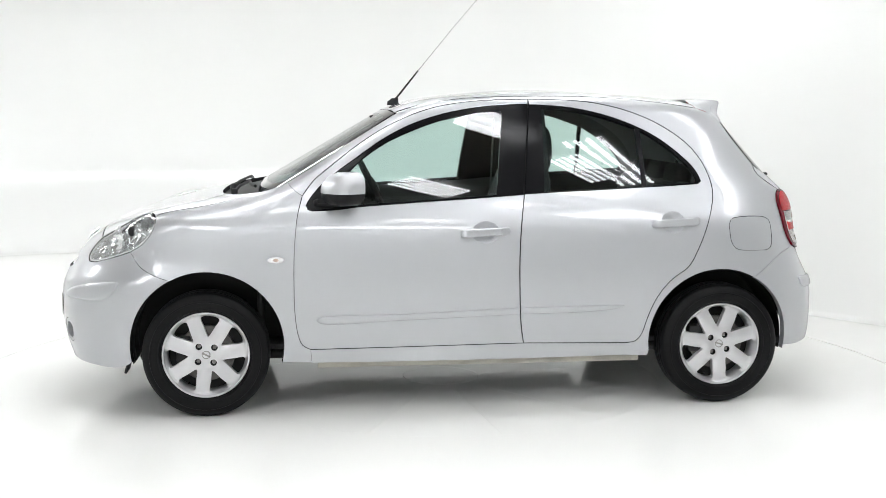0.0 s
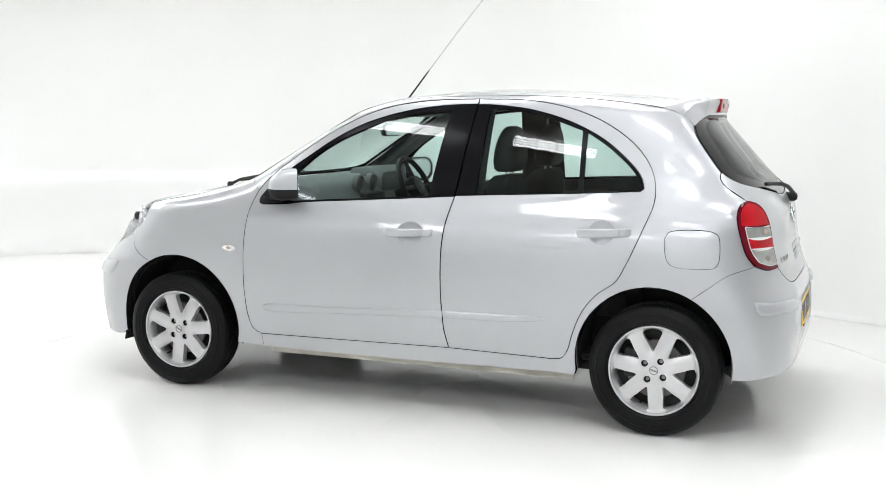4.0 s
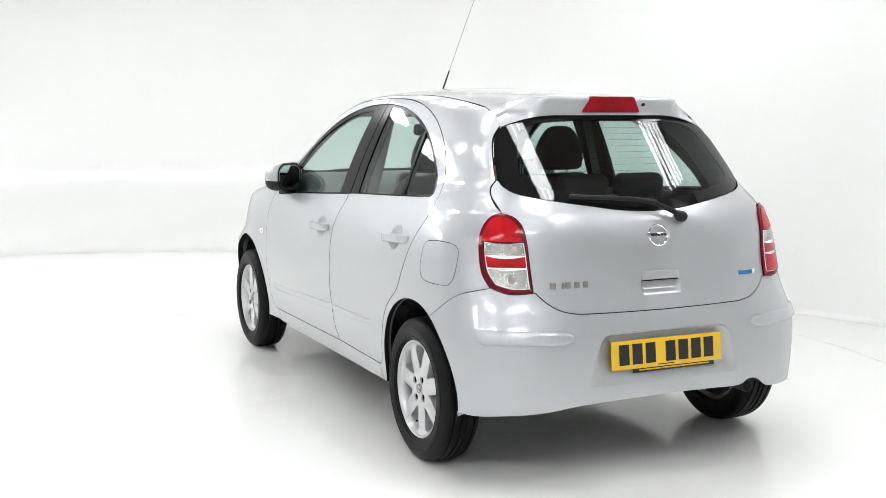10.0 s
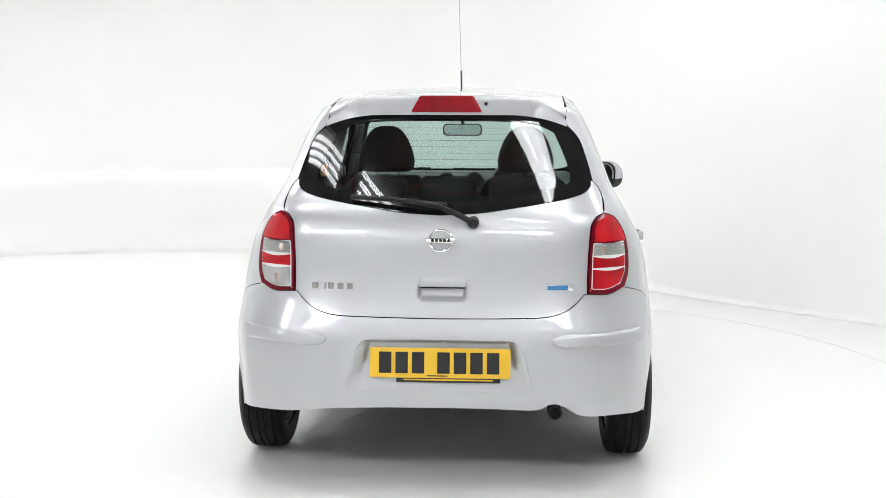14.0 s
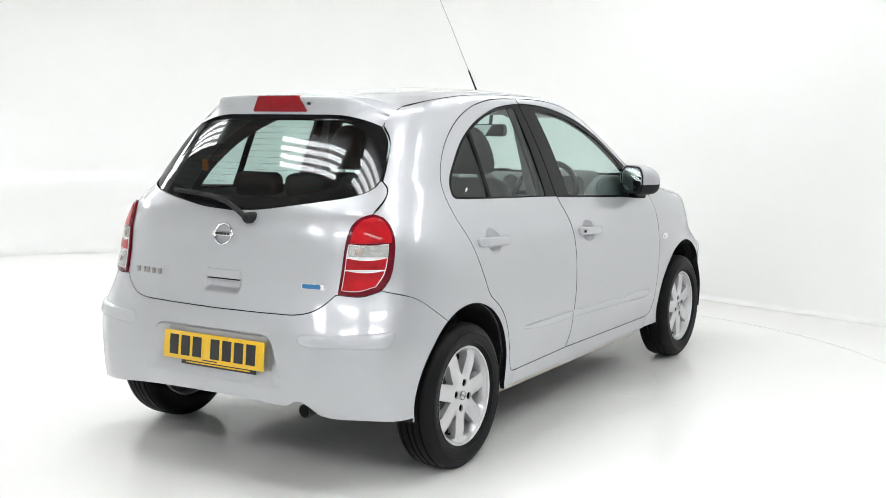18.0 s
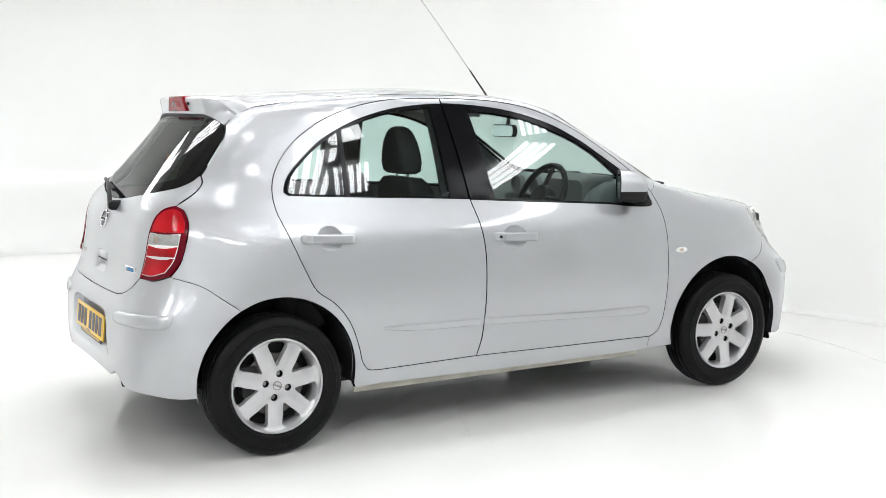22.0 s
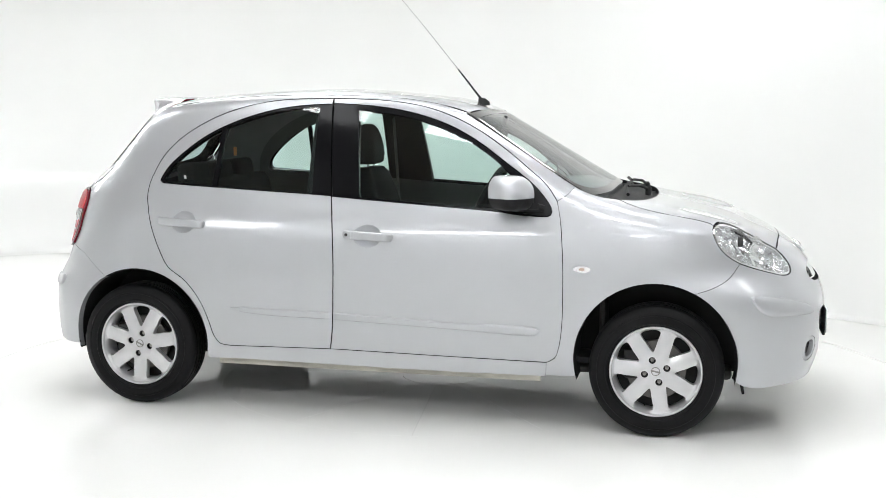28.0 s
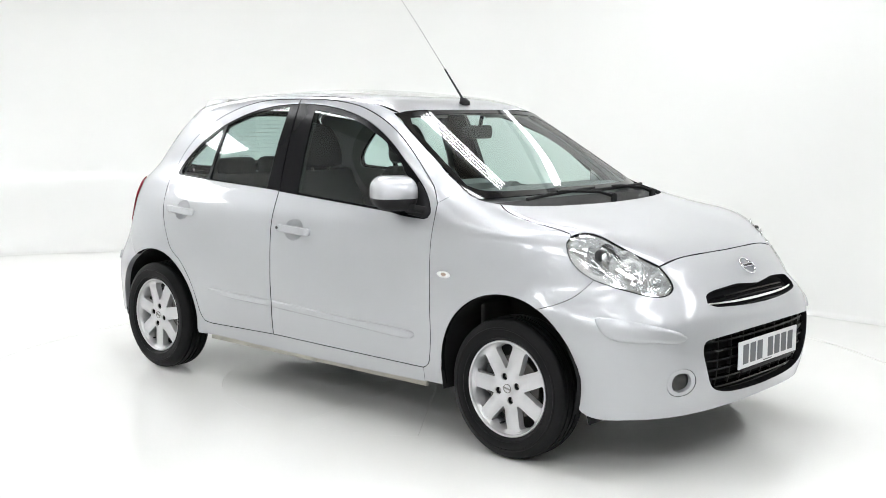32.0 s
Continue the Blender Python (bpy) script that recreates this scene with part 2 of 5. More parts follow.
def panel_mesh(name, outline, lift, holes=(), push=0.0, flange=0.020, gap=0.0026, step=0.032, flip=False, relief=None, fine=(), shade_edge=True, sheet=None):
    """A sheet on the skin within a flat outline, its edges turned inwards. relief(points): metres outwards."""
    flat = [shrink(lift.flat(np.asarray(outline)), gap)] + [shrink(lift.flat(np.asarray(h)), -min(gap, 0.0012)) for h in holes]
    edge = np.concatenate(flat)
    lo, hi = flat[0].min(0), flat[0].max(0)
    gx, gy = np.meshgrid(np.arange(lo[0], hi[0], step), np.arange(lo[1], hi[1], step * 0.87))
    gx[1::2] += step / 2
    g = np.stack([gx.ravel(), gy.ravel()], 1)
    for u, v, r, st in fine:
        g = g[np.hypot(g[:, 0] - u, g[:, 1] - v) > r]
        fx, fy = np.meshgrid(np.arange(u - r, u + r, st), np.arange(v - r, v + r, st))
        f = np.stack([fx.ravel(), fy.ravel()], 1)
        g = np.concatenate([g, f[np.hypot(f[:, 0] - u, f[:, 1] - v) < r - st * 0.3]])
    ok = within_loop(g, flat[0])
    for h in flat[1:]:
        ok &= ~within_loop(g, h)
    g = g[ok]
    if len(g):
        near = np.array([np.min(np.sum((edge - q) ** 2, 1)) for q in g])
        g = g[near > (0.5 * step if not fine else 0.008) ** 2]
    pts = np.concatenate([edge, g])
    es, k = [], 0
    for f in flat:
        es += [(k + i, k + (i + 1) % len(f)) for i in range(len(f))]
        k += len(f)
    v2, _, tris, *_ = geometry.delaunay_2d_cdt([Vector(q) for q in pts], es, [], 0, 1e-6)
    v2 = np.array([tuple(q) for q in v2])
    tris = np.array([t for t in tris if len(t) == 3])
    c = v2[tris].mean(1)
    ok = within_loop(c, flat[0])
    for h in flat[1:]:
        ok &= ~within_loop(c, h)
    tris = tris[ok]
    if sheet:
        p, n = sheet(v2)
    else:
        p = lift.lay(v2)
        n = normals_at(p)
    if relief:
        a = np.cross(n, np.where(np.abs(n[:, 2:]) < 0.8, np.array([[0, 0, 1.0]]), np.array([[1.0, 0, 0]])))
        a /= np.linalg.norm(a, axis=1, keepdims=True)
        b, e = np.cross(n, a), 0.003
        slope = [(relief(p + w * e) - relief(p - w * e)) / (2 * e) for w in (a, b)]
        high = relief(p)
        m = n - a * slope[0][:, None] - b * slope[1][:, None]
        p = p + n * high[:, None]
        n = m / np.linalg.norm(m, axis=1, keepdims=True)
    p = p - n * push
    fn = np.cross(p[tris[:, 1]] - p[tris[:, 0]], p[tris[:, 2]] - p[tris[:, 0]])
    wrong = np.sum(fn * n[tris].sum(1), 1) < 0
    tris[wrong] = tris[wrong][:, ::-1]
    count = {}
    for t in tris:
        for a, b in ((t[0], t[1]), (t[1], t[2]), (t[2], t[0])):
            count[(a, b)] = 1
    rim = [e for e in count if (e[1], e[0]) not in count]
    verts, vn, faces = list(p), list(n), [tuple(t) for t in tris]
    if flange:
        for a, b in rim:
            k = len(verts)
            verts += [p[a], p[b], p[b] - n[b] * flange, p[a] - n[a] * flange]
            vn += [np.zeros(3)] * 4
            faces.append((k + 1, k, k + 3, k + 2))
    verts, vn = np.array(verts), np.array(vn)
    if flip:
        verts[:, 1] *= -1
        vn[:, 1] *= -1
        faces = [f[::-1] for f in faces]
    me = bpy.data.meshes.new(name)
    me.from_pydata([tuple(q) for q in verts], [], [tuple(int(i) for i in f) for f in faces])
    me.polygons.foreach_set("use_smooth", [True] * len(me.polygons))
    # The turned-in edges are coloured near-black, standing in for shade in the gaps.
    if flange and push == 0 and shade_edge:
        me.polygons.foreach_set("material_index", [0] * len(tris) + [1] * (len(me.polygons) - len(tris)))
    me.normals_split_custom_set_from_vertices([tuple(q) for q in vn])
    return me


def smooth_sheet(lift, outline, axis, sign):
    """One gentle polynomial surface through the skin within an outline, with its normals."""
    poly = lift.flat(np.asarray(outline))
    lo, hi = poly.min(0), poly.max(0)
    g = np.stack(np.meshgrid(np.linspace(lo[0], hi[0], 40), np.linspace(lo[1], hi[1], 30)), -1).reshape(-1, 2)
    g = g[within_loop(g, poly)]
    mid, half = (lo + hi) / 2, (hi - lo) / 2
    powers = [(i, j) for i in range(3) for j in range(3 - i)] if axis == 1 else [(0, 0), (0, 1), (0, 2), (2, 0), (2, 1), (4, 0)]
    terms = lambda q: np.stack([q[:, 0] ** i * q[:, 1] ** j for i, j in powers], 1)
    k = np.linalg.lstsq(terms((g - mid) / half), lift.lay(g)[:, axis], rcond=None)[0]
    others = [a for a in range(3) if a != axis]

    def f(uv):
        q = (uv - mid) / half
        p = np.zeros((len(uv), 3))
        p[:, others], p[:, axis] = uv, terms(q) @ k
        n = np.zeros_like(p)
        n[:, axis] = sign
        e = 1e-3
        for a in (0, 1):
            d = np.eye(2)[a] * e
            n[:, others[a]] = -sign * ((terms(q + d) - terms(q - d)) @ k) / (2 * e * half[a])
        return p, n / np.linalg.norm(n, axis=1, keepdims=True)
    return f


def resample(pts, n):
    p = np.asarray(pts, float)
    s = np.concatenate([[0], np.cumsum(np.linalg.norm(np.diff(p, axis=0), axis=1))])
    u = np.linspace(0, s[-1], n)
    return np.stack([np.interp(u, s, p[:, k]) for k in range(3)], 1)


def strip_mesh(name, top, low, lift, high, along=60, flip=False):
    """A raised strip between two edges on the skin, rounded across."""
    a, b = lift.flat(resample(curve(top, 0.01), along)), lift.flat(resample(curve(low, 0.01), along))
    at = (0, .03, .14, .3, .5, .7, .86, .97, 1)
    up = (0, .45, .9, 1, 1, 1, .9, .45, 0)
    across = len(at)
    flat = np.concatenate([a + (b - a) * k for k in at])
    p = lift.lay(flat)
    n = normals_at(p)
    wide = np.linalg.norm(a - b, axis=1)
    end = np.clip(np.minimum(np.arange(along), np.arange(along)[::-1]) / 2.0, 0, 1) ** 0.5
    rise = np.concatenate([high * np.clip(wide / 0.02, 0, 1) * end * k for k in up])
    p = p + n * (rise - 0.001)[:, None]
    if flip:
        p[:, 1] *= -1
    bm = bmesh.new()
    vs = [bm.verts.new(q) for q in p]
    for k in range(across - 1):
        for i in range(along - 1):
            bm.faces.new((vs[k * along + i], vs[k * along + i + 1], vs[(k + 1) * along + i + 1], vs[(k + 1) * along + i]))
    bmesh.ops.remove_doubles(bm, verts=bm.verts, dist=1e-5)
    return bm


def panel(name, outline, lift, mat, parent, label="", **kw):
    return place(name, panel_mesh(name, outline, lift, **kw), mat, parent, label)


def both(name, outline, lift, mat, parents, label="", **kw):
    """The same panel on the car's left and right flank."""
    return [panel(name, outline, lift, mat, par, label, flip=f, **kw) for par, f in zip(parents, (False, True))]


def part(name, bm, mat, parent, label="", smooth=True):
    me = bpy.data.meshes.new(name)
    bmesh.ops.recalc_face_normals(bm, faces=bm.faces)
    bm.to_mesh(me)
    bm.free()
    if smooth:
        me.polygons.foreach_set("use_smooth", [True] * len(me.polygons))
        me.set_sharp_from_angle(angle=radians(38))
    return place(name, me, mat, parent, label)


def box(size, at=(0, 0, 0), bevel=0.0, rot=None, segments=2, bm=None):
    """A block with rounded edges, added to bm."""
    b = bmesh.new()
    bmesh.ops.create_cube(b, size=1)
    bmesh.ops.scale(b, vec=size, verts=b.verts)
    if bevel:
        bmesh.ops.bevel(b, geom=list(b.edges), offset=bevel, segments=segments, profile=0.5, affect="EDGES")
    if rot:
        bmesh.ops.rotate(b, cent=(0, 0, 0), matrix=Euler([radians(a) for a in rot]).to_matrix(), verts=b.verts)
    bmesh.ops.translate(b, vec=at, verts=b.verts)
    if bm is None:
        return b
    me = bpy.data.meshes.new("tmp")
    b.to_mesh(me)
    b.free()
    bm.from_mesh(me)
    bpy.data.meshes.remove(me)
    return bm


def lathe(profile, n=48, axis="y", at=(0, 0, 0), closed=False):
    """A body of revolution: profile of (radius, offset along the axis)."""
    bm = bmesh.new()
    rings = []
    for r, o in profile:
        ring = []
        for i in range(n):
            a = 2 * math.pi * i / n
            c, s = r * math.cos(a), r * math.sin(a)
            v = {"y": (c, o, s), "z": (c, s, o), "x": (o, c, s)}[axis]
            ring.append(bm.verts.new((v[0] + at[0], v[1] + at[1], v[2] + at[2])))
        rings.append(ring)
    pairs = list(zip(rings, rings[1:])) + ([(rings[-1], rings[0])] if closed else [])
    for a, b in pairs:
        for i in range(n):
            bm.faces.new((a[i], a[(i + 1) % n], b[(i + 1) % n], b[i]))
    if not closed:
        for ring in (rings[0], rings[-1]):
            bm.faces.new(ring)
    return bm


def tube(path, radius, n=8, taper=None):
    """A round bar along a line of points."""
    bm = bmesh.new()
    p = [Vector(q) for q in path]
    rings = []
    for i, q in enumerate(p):
        d = (p[min(i + 1, len(p) - 1)] - p[max(i - 1, 0)]).normalized()
        u = d.orthogonal().normalized() if i == 0 else (u - d * u.dot(d)).normalized()
        w = d.cross(u)
        r = radius if taper is None else radius + (taper - radius) * i / (len(p) - 1)
        rings.append([bm.verts.new(q + (u * math.cos(a) + w * math.sin(a)) * r) for a in (2 * math.pi * k / n for k in range(n))])
    for a, b in zip(rings, rings[1:]):
        for k in range(n):
            bm.faces.new((a[k], a[(k + 1) % n], b[(k + 1) % n], b[k]))
    for r in (rings[0], rings[-1]):
        bm.faces.new(r)
    return bm


def loft(sections, close_ends=True):
    """Skins rings of points of equal count."""
    bm = bmesh.new()
    rings = [[bm.verts.new(q) for q in s] for s in sections]
    for a, b in zip(rings, rings[1:]):
        for i in range(len(a)):
            j = (i + 1) % len(a)
            bm.faces.new((a[i], a[j], b[j], b[i]))
    if close_ends:
        bm.faces.new(rings[0])
        bm.faces.new(rings[-1])
    return bm


def rounded_ring(w, h, r, n=5):
    """A flat rounded rectangle, as points."""
    out = []
    for cx, cy, a0 in ((w / 2 - r, h / 2 - r, 0), (-w / 2 + r, h / 2 - r, 90), (-w / 2 + r, -h / 2 + r, 180), (w / 2 - r, -h / 2 + r, 270)):
        for i in range(n):
            a = radians(a0 + 90 * i / (n - 1))
            out.append((cx + r * math.cos(a), cy + r * math.sin(a)))
    return out

# ---- the studio: world, lamps, floor, walls ----
# A faint even background glow, added as fill light without a source in the room.
world = bpy.data.worlds.new("studio_fill")
scene.world = world
world.use_nodes = True
world.node_tree.nodes["Background"].inputs[0].default_value = (0.9, 0.95, 1.0, 1)
world.node_tree.nodes["Background"].inputs[1].default_value = 0.05
scene.view_settings.exposure = 0.0
TUBE_GLOW = 13.3
TUBE = material("fluorescent_tube", (0.97, 0.985, 1.0), rough=0.4, emit=TUBE_GLOW)
LAMP_BODY = material("grey_lamp_housing", (0.25, 0.25, 0.25), rough=0.5, vary=0.03, scale=20)


def lamp_bank(x, y, z, turn, count, length, gap, radius=0.024):
    """A hanging fitting with parallel fluorescent tubes."""
    base = tagged(new("lamp_bank"), "grey ceiling fitting with parallel fluorescent tubes", "ceiling lamp", "studio lamp banks")
    base.matrix_basis = pose(x, y, z, 0, 0, turn)
    part("housing", box((length + 0.08, gap * count + 0.04, 0.05), (0, 0, 0.075), 0.01), LAMP_BODY, base)
    for i in range(count):
        off = (i - (count - 1) / 2) * gap
        part("tube", lathe([(radius * 0.6, -length / 2), (radius, -length / 2 + 0.01), (radius, length / 2 - 0.01), (radius * 0.6, length / 2)], 12, "x", (0, off, 0)), TUBE, base)
    return base


# these first eleven banks are placed by their reflections in the car's glass
for spot in ((0.75, -1.72, 2.8, -33, 3, 0.62, 0.09, 0.044), (1.66, -2.47, 2.8, -42, 5, 0.72, 0.065, 0.019), (2.10, -0.88, 2.8, -33, 5, 0.58, 0.055, 0.015),
             (2.82, -1.72, 2.8, -63, 4, 1.3, 0.08, 0.021), (0.57, -3.03, 2.8, -37, 5, 0.72, 0.055, 0.015), (-0.55, -2.03, 2.8, -38, 4, 0.65, 0.05, 0.014),
             (-1.52, -1.30, 2.8, -41, 4, 1.0, 0.045, 0.013), (-2.80, 0.25, 2.8, -55, 4, 1.2, 0.055, 0.015), (-3.80, 1.55, 2.8, -48, 4, 0.8, 0.06, 0.017),
             (0.76, 0.76, 2.8, -20, 4, 0.72, 0.085, 0.020), (1.39, 1.94, 2.8, -42, 3, 0.9, 0.036, 0.009),
             # three unseen banks, added to brighten the backdrop
             (-1.2, 2.7, 3.9, 20, 5, 2.0, 0.13, 0.040), (-3.0, 3.5, 3.2, 10, 4, 2.0, 0.12, 0.034), (-5.0, 2.0, 3.2, 55, 6, 2.2, 0.12, 0.034),
             # the last of these is unseen, added to brighten the car's flank
             (-2.2, -5.3, 3.3, 12, 5, 1.8, 0.13, 0.045), (0.8, -5.3, 3.3, -10, 4, 1.8, 0.13, 0.045), (-3.9, -4.2, 3.2, 50, 5, 1.8, 0.13, 0.045),
             # unseen high banks, added for softer and more even light
             (-0.9, -0.5, 4.4, 35, 5, 2.0, 0.13, 0.040), (0.9, 0.2, 4.4, 35, 5, 2.0, 0.13, 0.040), (2.6, -3.6, 4.0, -50, 4, 1.8, 0.13, 0.036)):
    lamp_bank(*spot)


def floor_ring():
    """The fixed floor round the turntable's disc."""
    bm = bmesh.new()
    n = 144
    a = [bm.verts.new((2.534 * math.cos(2 * math.pi * i / n), 2.533 * math.sin(2 * math.pi * i / n), -0.03)) for i in range(n)]
    b = [bm.verts.new((2.534 * math.cos(2 * math.pi * i / n), 2.533 * math.sin(2 * math.pi * i / n), 0)) for i in range(n)]
    c = [bm.verts.new((16 * math.cos(2 * math.pi * i / n), 16 * math.sin(2 * math.pi * i / n), 0)) for i in range(n)]
    for p, q in ((a, b), (b, c)):
        for i in range(n):
            bm.faces.new((p[i], p[(i + 1) % n], q[(i + 1) % n], q[i]))
    bm.faces.new(a)
    return bm


tagged(part("floor", floor_ring(), FLOOR_PAINT, None, smooth=False), "glossy white painted studio floor round a turntable", "floor", kind="structure")


def cove_wall():
    """The backdrop: a curved white wall that rolls into the floor, tighter towards one side."""
    plan = curve([(8.5, -9.0, 0), (7.0, -4.5, 0), (5.0, -0.9, 0), (2.94, 1.39, 0), (2.12, 2.27, 0), (1.0, 3.6, 0), (-0.6, 4.9, 0), (-2.52, 5.25, 0), (-4.3, 4.8, 0), (-5.7, 3.0, 0), (-6.0, -0.5, 0), (-6.0, -8.0, 0)], 0.25)
    rows = []
    for i, p in enumerate(plan):
        d = plan[min(i + 1, len(plan) - 1)] - plan[max(i - 1, 0)]
        d /= np.linalg.norm(d)
        out = np.array([d[1], -d[0], 0])
        t = min(max((2.0 - p[0]) / 3.5, 0), 1) if p[1] > 0 else (0 if p[0] > 0 else 1)
        r = 0.04 + 1.1 * t * t * (3 - 2 * t)
        rows.append([p + out * (r * math.sin(a)) + np.array([0, 0, 0.002 + r * (1 - math.cos(a))]) for a in np.linspace(0, math.pi / 2, 17)]
                    + [p + out * r + np.array([0, 0, h]) for h in (1.8, 3.0, 4.3, 5.25)])
    bm = bmesh.new()
    vs = [[bm.verts.new(q) for q in row] for row in rows]
    for a, b in zip(vs, vs[1:]):
        for j in range(len(a) - 1):
            bm.faces.new((a[j], b[j], b[j + 1], a[j + 1]))
    return bm


tagged(part("wall_backdrop", cove_wall(), WALL_PAINT, None), "seamless curved white studio backdrop wall", "wall", kind="structure")
tagged(part("wall_behind", box((15.4, 0.2, 5.3), (0.6, -6.9, 2.62)), BACK_WALL, None), "plain pale grey studio wall facing the backdrop", "wall", kind="structure")
tagged(part("ceiling", box((18, 16.5, 0.1), (0, -1.0, 5.26)), CEILING, None), "grey boarded studio ceiling", "ceiling", kind="structure")

# ---- the turntable ----
table_thing = tagged(new("turntable"), "round white painted turntable flush with the studio floor", "turntable")


def wedge(a0, a1, r0, r1, n=14):
    bm = bmesh.new()
    g0, g1 = 0.0004 / r0, 0.0004 / r1
    top = [bm.verts.new((r1 * math.cos(a), r1 * math.sin(a), 0)) for a in np.linspace(a0 + g1, a1 - g1, n)]
    top += [bm.verts.new((r0 * math.cos(a), r0 * math.sin(a), 0)) for a in np.linspace(a1 - g0, a0 + g0, 6)]
    low = [bm.verts.new((v.co.x, v.co.y, -0.015)) for v in top]
    bm.faces.new(top)
    for i in range(len(top)):
        j = (i + 1) % len(top)
        bm.faces.new((top[i], low[i], low[j], top[j]))
    return bm


for k in range(12):
    part("floor_panel", wedge(radians(30 * k + 7), radians(30 * k + 37), 0.203, 1.15), FLOOR_PAINT, table_thing, smooth=False)
part("rim_panel", lathe([(1.1505, 0.0), (2.524, 0.0), (2.524, -0.015), (1.1505, -0.015)], 144, "z", closed=True), FLOOR_PAINT, table_thing, smooth=False)
part("hub_cover", lathe([(0.2, -0.015), (0.2, 0.0)], 64, "z"), FLOOR_PAINT, table_thing, smooth=False)
part("base_plate", lathe([(2.53, -0.027), (2.53, -0.016)], 96, "z"), SEAM, table_thing, smooth=False)

# ---- the car ----
car = tagged(new("hatchback_car"), "clean silver five-door hatchback car on a white turntable", "car")


def arc(cx, cz, r, a0, a1, n=16):
    return side_pts([(cx + r * math.cos(radians(a)), cz + r * math.sin(radians(a))) for a in np.linspace(a0, a1, n)])


# seams and edges on the left flank
DOOR_F_LOW = side_pts([(.746, .302), (.784, .325), (.805, .382), (.818, .492), (.820, .614), (.819, .720), (.813, .825), (.801, .928), (.778, 1.018)])
DOOR_F_UP = side_pts([(.778, 1.018), (.723, 1.088), (.644, 1.153), (.538, 1.234), (.406, 1.320), (.271, 1.386), (.136, 1.430), (0, 1.453), (-.137, 1.464), (-.318, 1.468)])
B_LOW = side_pts([(-.268, 1.018), (-.244, .883), (-.234, .754), (-.235, .569), (-.245, .406), (-.262, .312)])
DOOR_BOTTOM = side_pts([(-.262, .312), (.0, .309), (.263, .306), (.746, .302)])
REAR_UP = side_pts([(-.318, 1.468), (-.545, 1.463), (-.680, 1.446), (-.815, 1.412), (-.949, 1.356), (-1.080, 1.268), (-1.157, 1.178), (-1.193, 1.086), (-1.195, 1.010), (-1.172, .934),
                     (-1.133, .832), (-1.098, .753), (-1.055, .676), (-.977, .618), (-.926, .562), (-.889, .499), (-.858, .417), (-.838, .350), (-.810, .312), (-.753, .302)])
REAR_BOTTOM = side_pts([(-.753, .302), (-.6, .305), (-.4, .309), (-.262, .312)])
DLO_F_TOP = side_pts([(-.3135, 1.443), (-.253, 1.441), (-.136, 1.434), (0, 1.417), (.135, 1.387), (.270, 1.341), (.403, 1.272), (.536, 1.181), (.615, 1.126), (.681, 1.073), (.742, 1.004), (.758, .975), (.752, .957), (.730, .951)])
DLO_F_BOT = side_pts([(.730, .951), (.607, .957), (.528, .967), (.263, .985), (0, 1.001), (-.262, 1.018)])
DLO_R_TOP = side_pts([(-.3195, 1.441), (-.400, 1.438), (-.544, 1.424), (-.679, 1.395), (-.812, 1.350), (-.944, 1.284), (-1.049, 1.204), (-1.115, 1.138), (-1.138, 1.095), (-1.143, 1.076), (-1.128, 1.064)])
DLO_R_BOT = side_pts([(-1.128, 1.064), (-.935, 1.053), (-.667, 1.040), (-.361, 1.026), (-.274, 1.021)])
HOOD_SHUT = drop_top([(1.437, .680, .932), (1.386, .682, .944), (1.302, .682, .959), (1.212, .677, .975), (1.116, .664, .998), (1.037, .622, 1.023)])
LAMP_OUT = snapped([(1.566, .701, .761), (1.514, .724, .795), (1.472, .731, .841), (1.448, .717, .902), (1.449, .690, .924)], 1.0)
LAMP_UP = drop_top([(1.449, .690, .924), (1.474, .627, .935), (1.520, .592, .923), (1.583, .572, .894), (1.660, .527, .851), (1.726, .478, .812)])
LAMP_LOW = snapped([(1.726, .478, .812), (1.776, .474, .756), (1.791, .480, .727), (1.788, .512, .704), (1.760, .560, .699), (1.694, .619, .717), (1.623, .669, .740), (1.566, .701, .761)], 1.0)
SEAM_F = side_pts([(1.566, .761), (1.520, .702), (1.456, .665), (1.381, .640)])
ARCH_F = (1.218, .330, .350)
ARCH_R = (-1.215, .318, .343)
SCREEN_SIDE = snapped([(.322, .531, 1.401), (.427, .553, 1.337), (.606, .595, 1.227), (.766, .622, 1.118), (.840, .636, 1.076)], 0.0)
SCREEN_LOW = snapped([(.840, .636, 1.076), (.883, .644, 1.056), (.951, .650, 1.036), (1.037, .622, 1.023)], 0.2)
PILLAR_SEAM = snapped([(.840, .636, 1.076), (.810, .692, 1.046), (.778, .724, 1.018)], 0.2)
ROOF_EDGE = top_pts([(.335, .505), (.2, .512), (0, .512), (-.3, .502), (-.7, .492), (-1.0, .485), (-1.183, .480)])
SPOILER_SEAM = snapped([(-1.183, .480, 1.427), (-1.216, .482, 1.416), (-1.27, .482, 1.394), (-1.315, .488, 1.355)], -1.0)
GLASS_SIDE_R = snapped([(-1.315, .488, 1.355), (-1.333, .526, 1.302), (-1.385, .550, 1.225), (-1.434, .566, 1.161), (-1.446, .569, 1.146)], -1.0)
HATCH_UP = snapped([(-1.446, .569, 1.146), (-1.447, .592, 1.120), (-1.479, .607, 1.086), (-1.571, .614, 1.028)], -1.0)
TAIL_OUT = snapped([(-1.571, .614, 1.028), (-1.548, .645, 1.015), (-1.541, .683, .967), (-1.556, .700, .888), (-1.580, .697, .806), (-1.610, .675, .755)], -1.0)
TAIL_LOW = snapped([(-1.610, .675, .755), (-1.655, .620, .734), (-1.690, .539, .737)], -1.0)
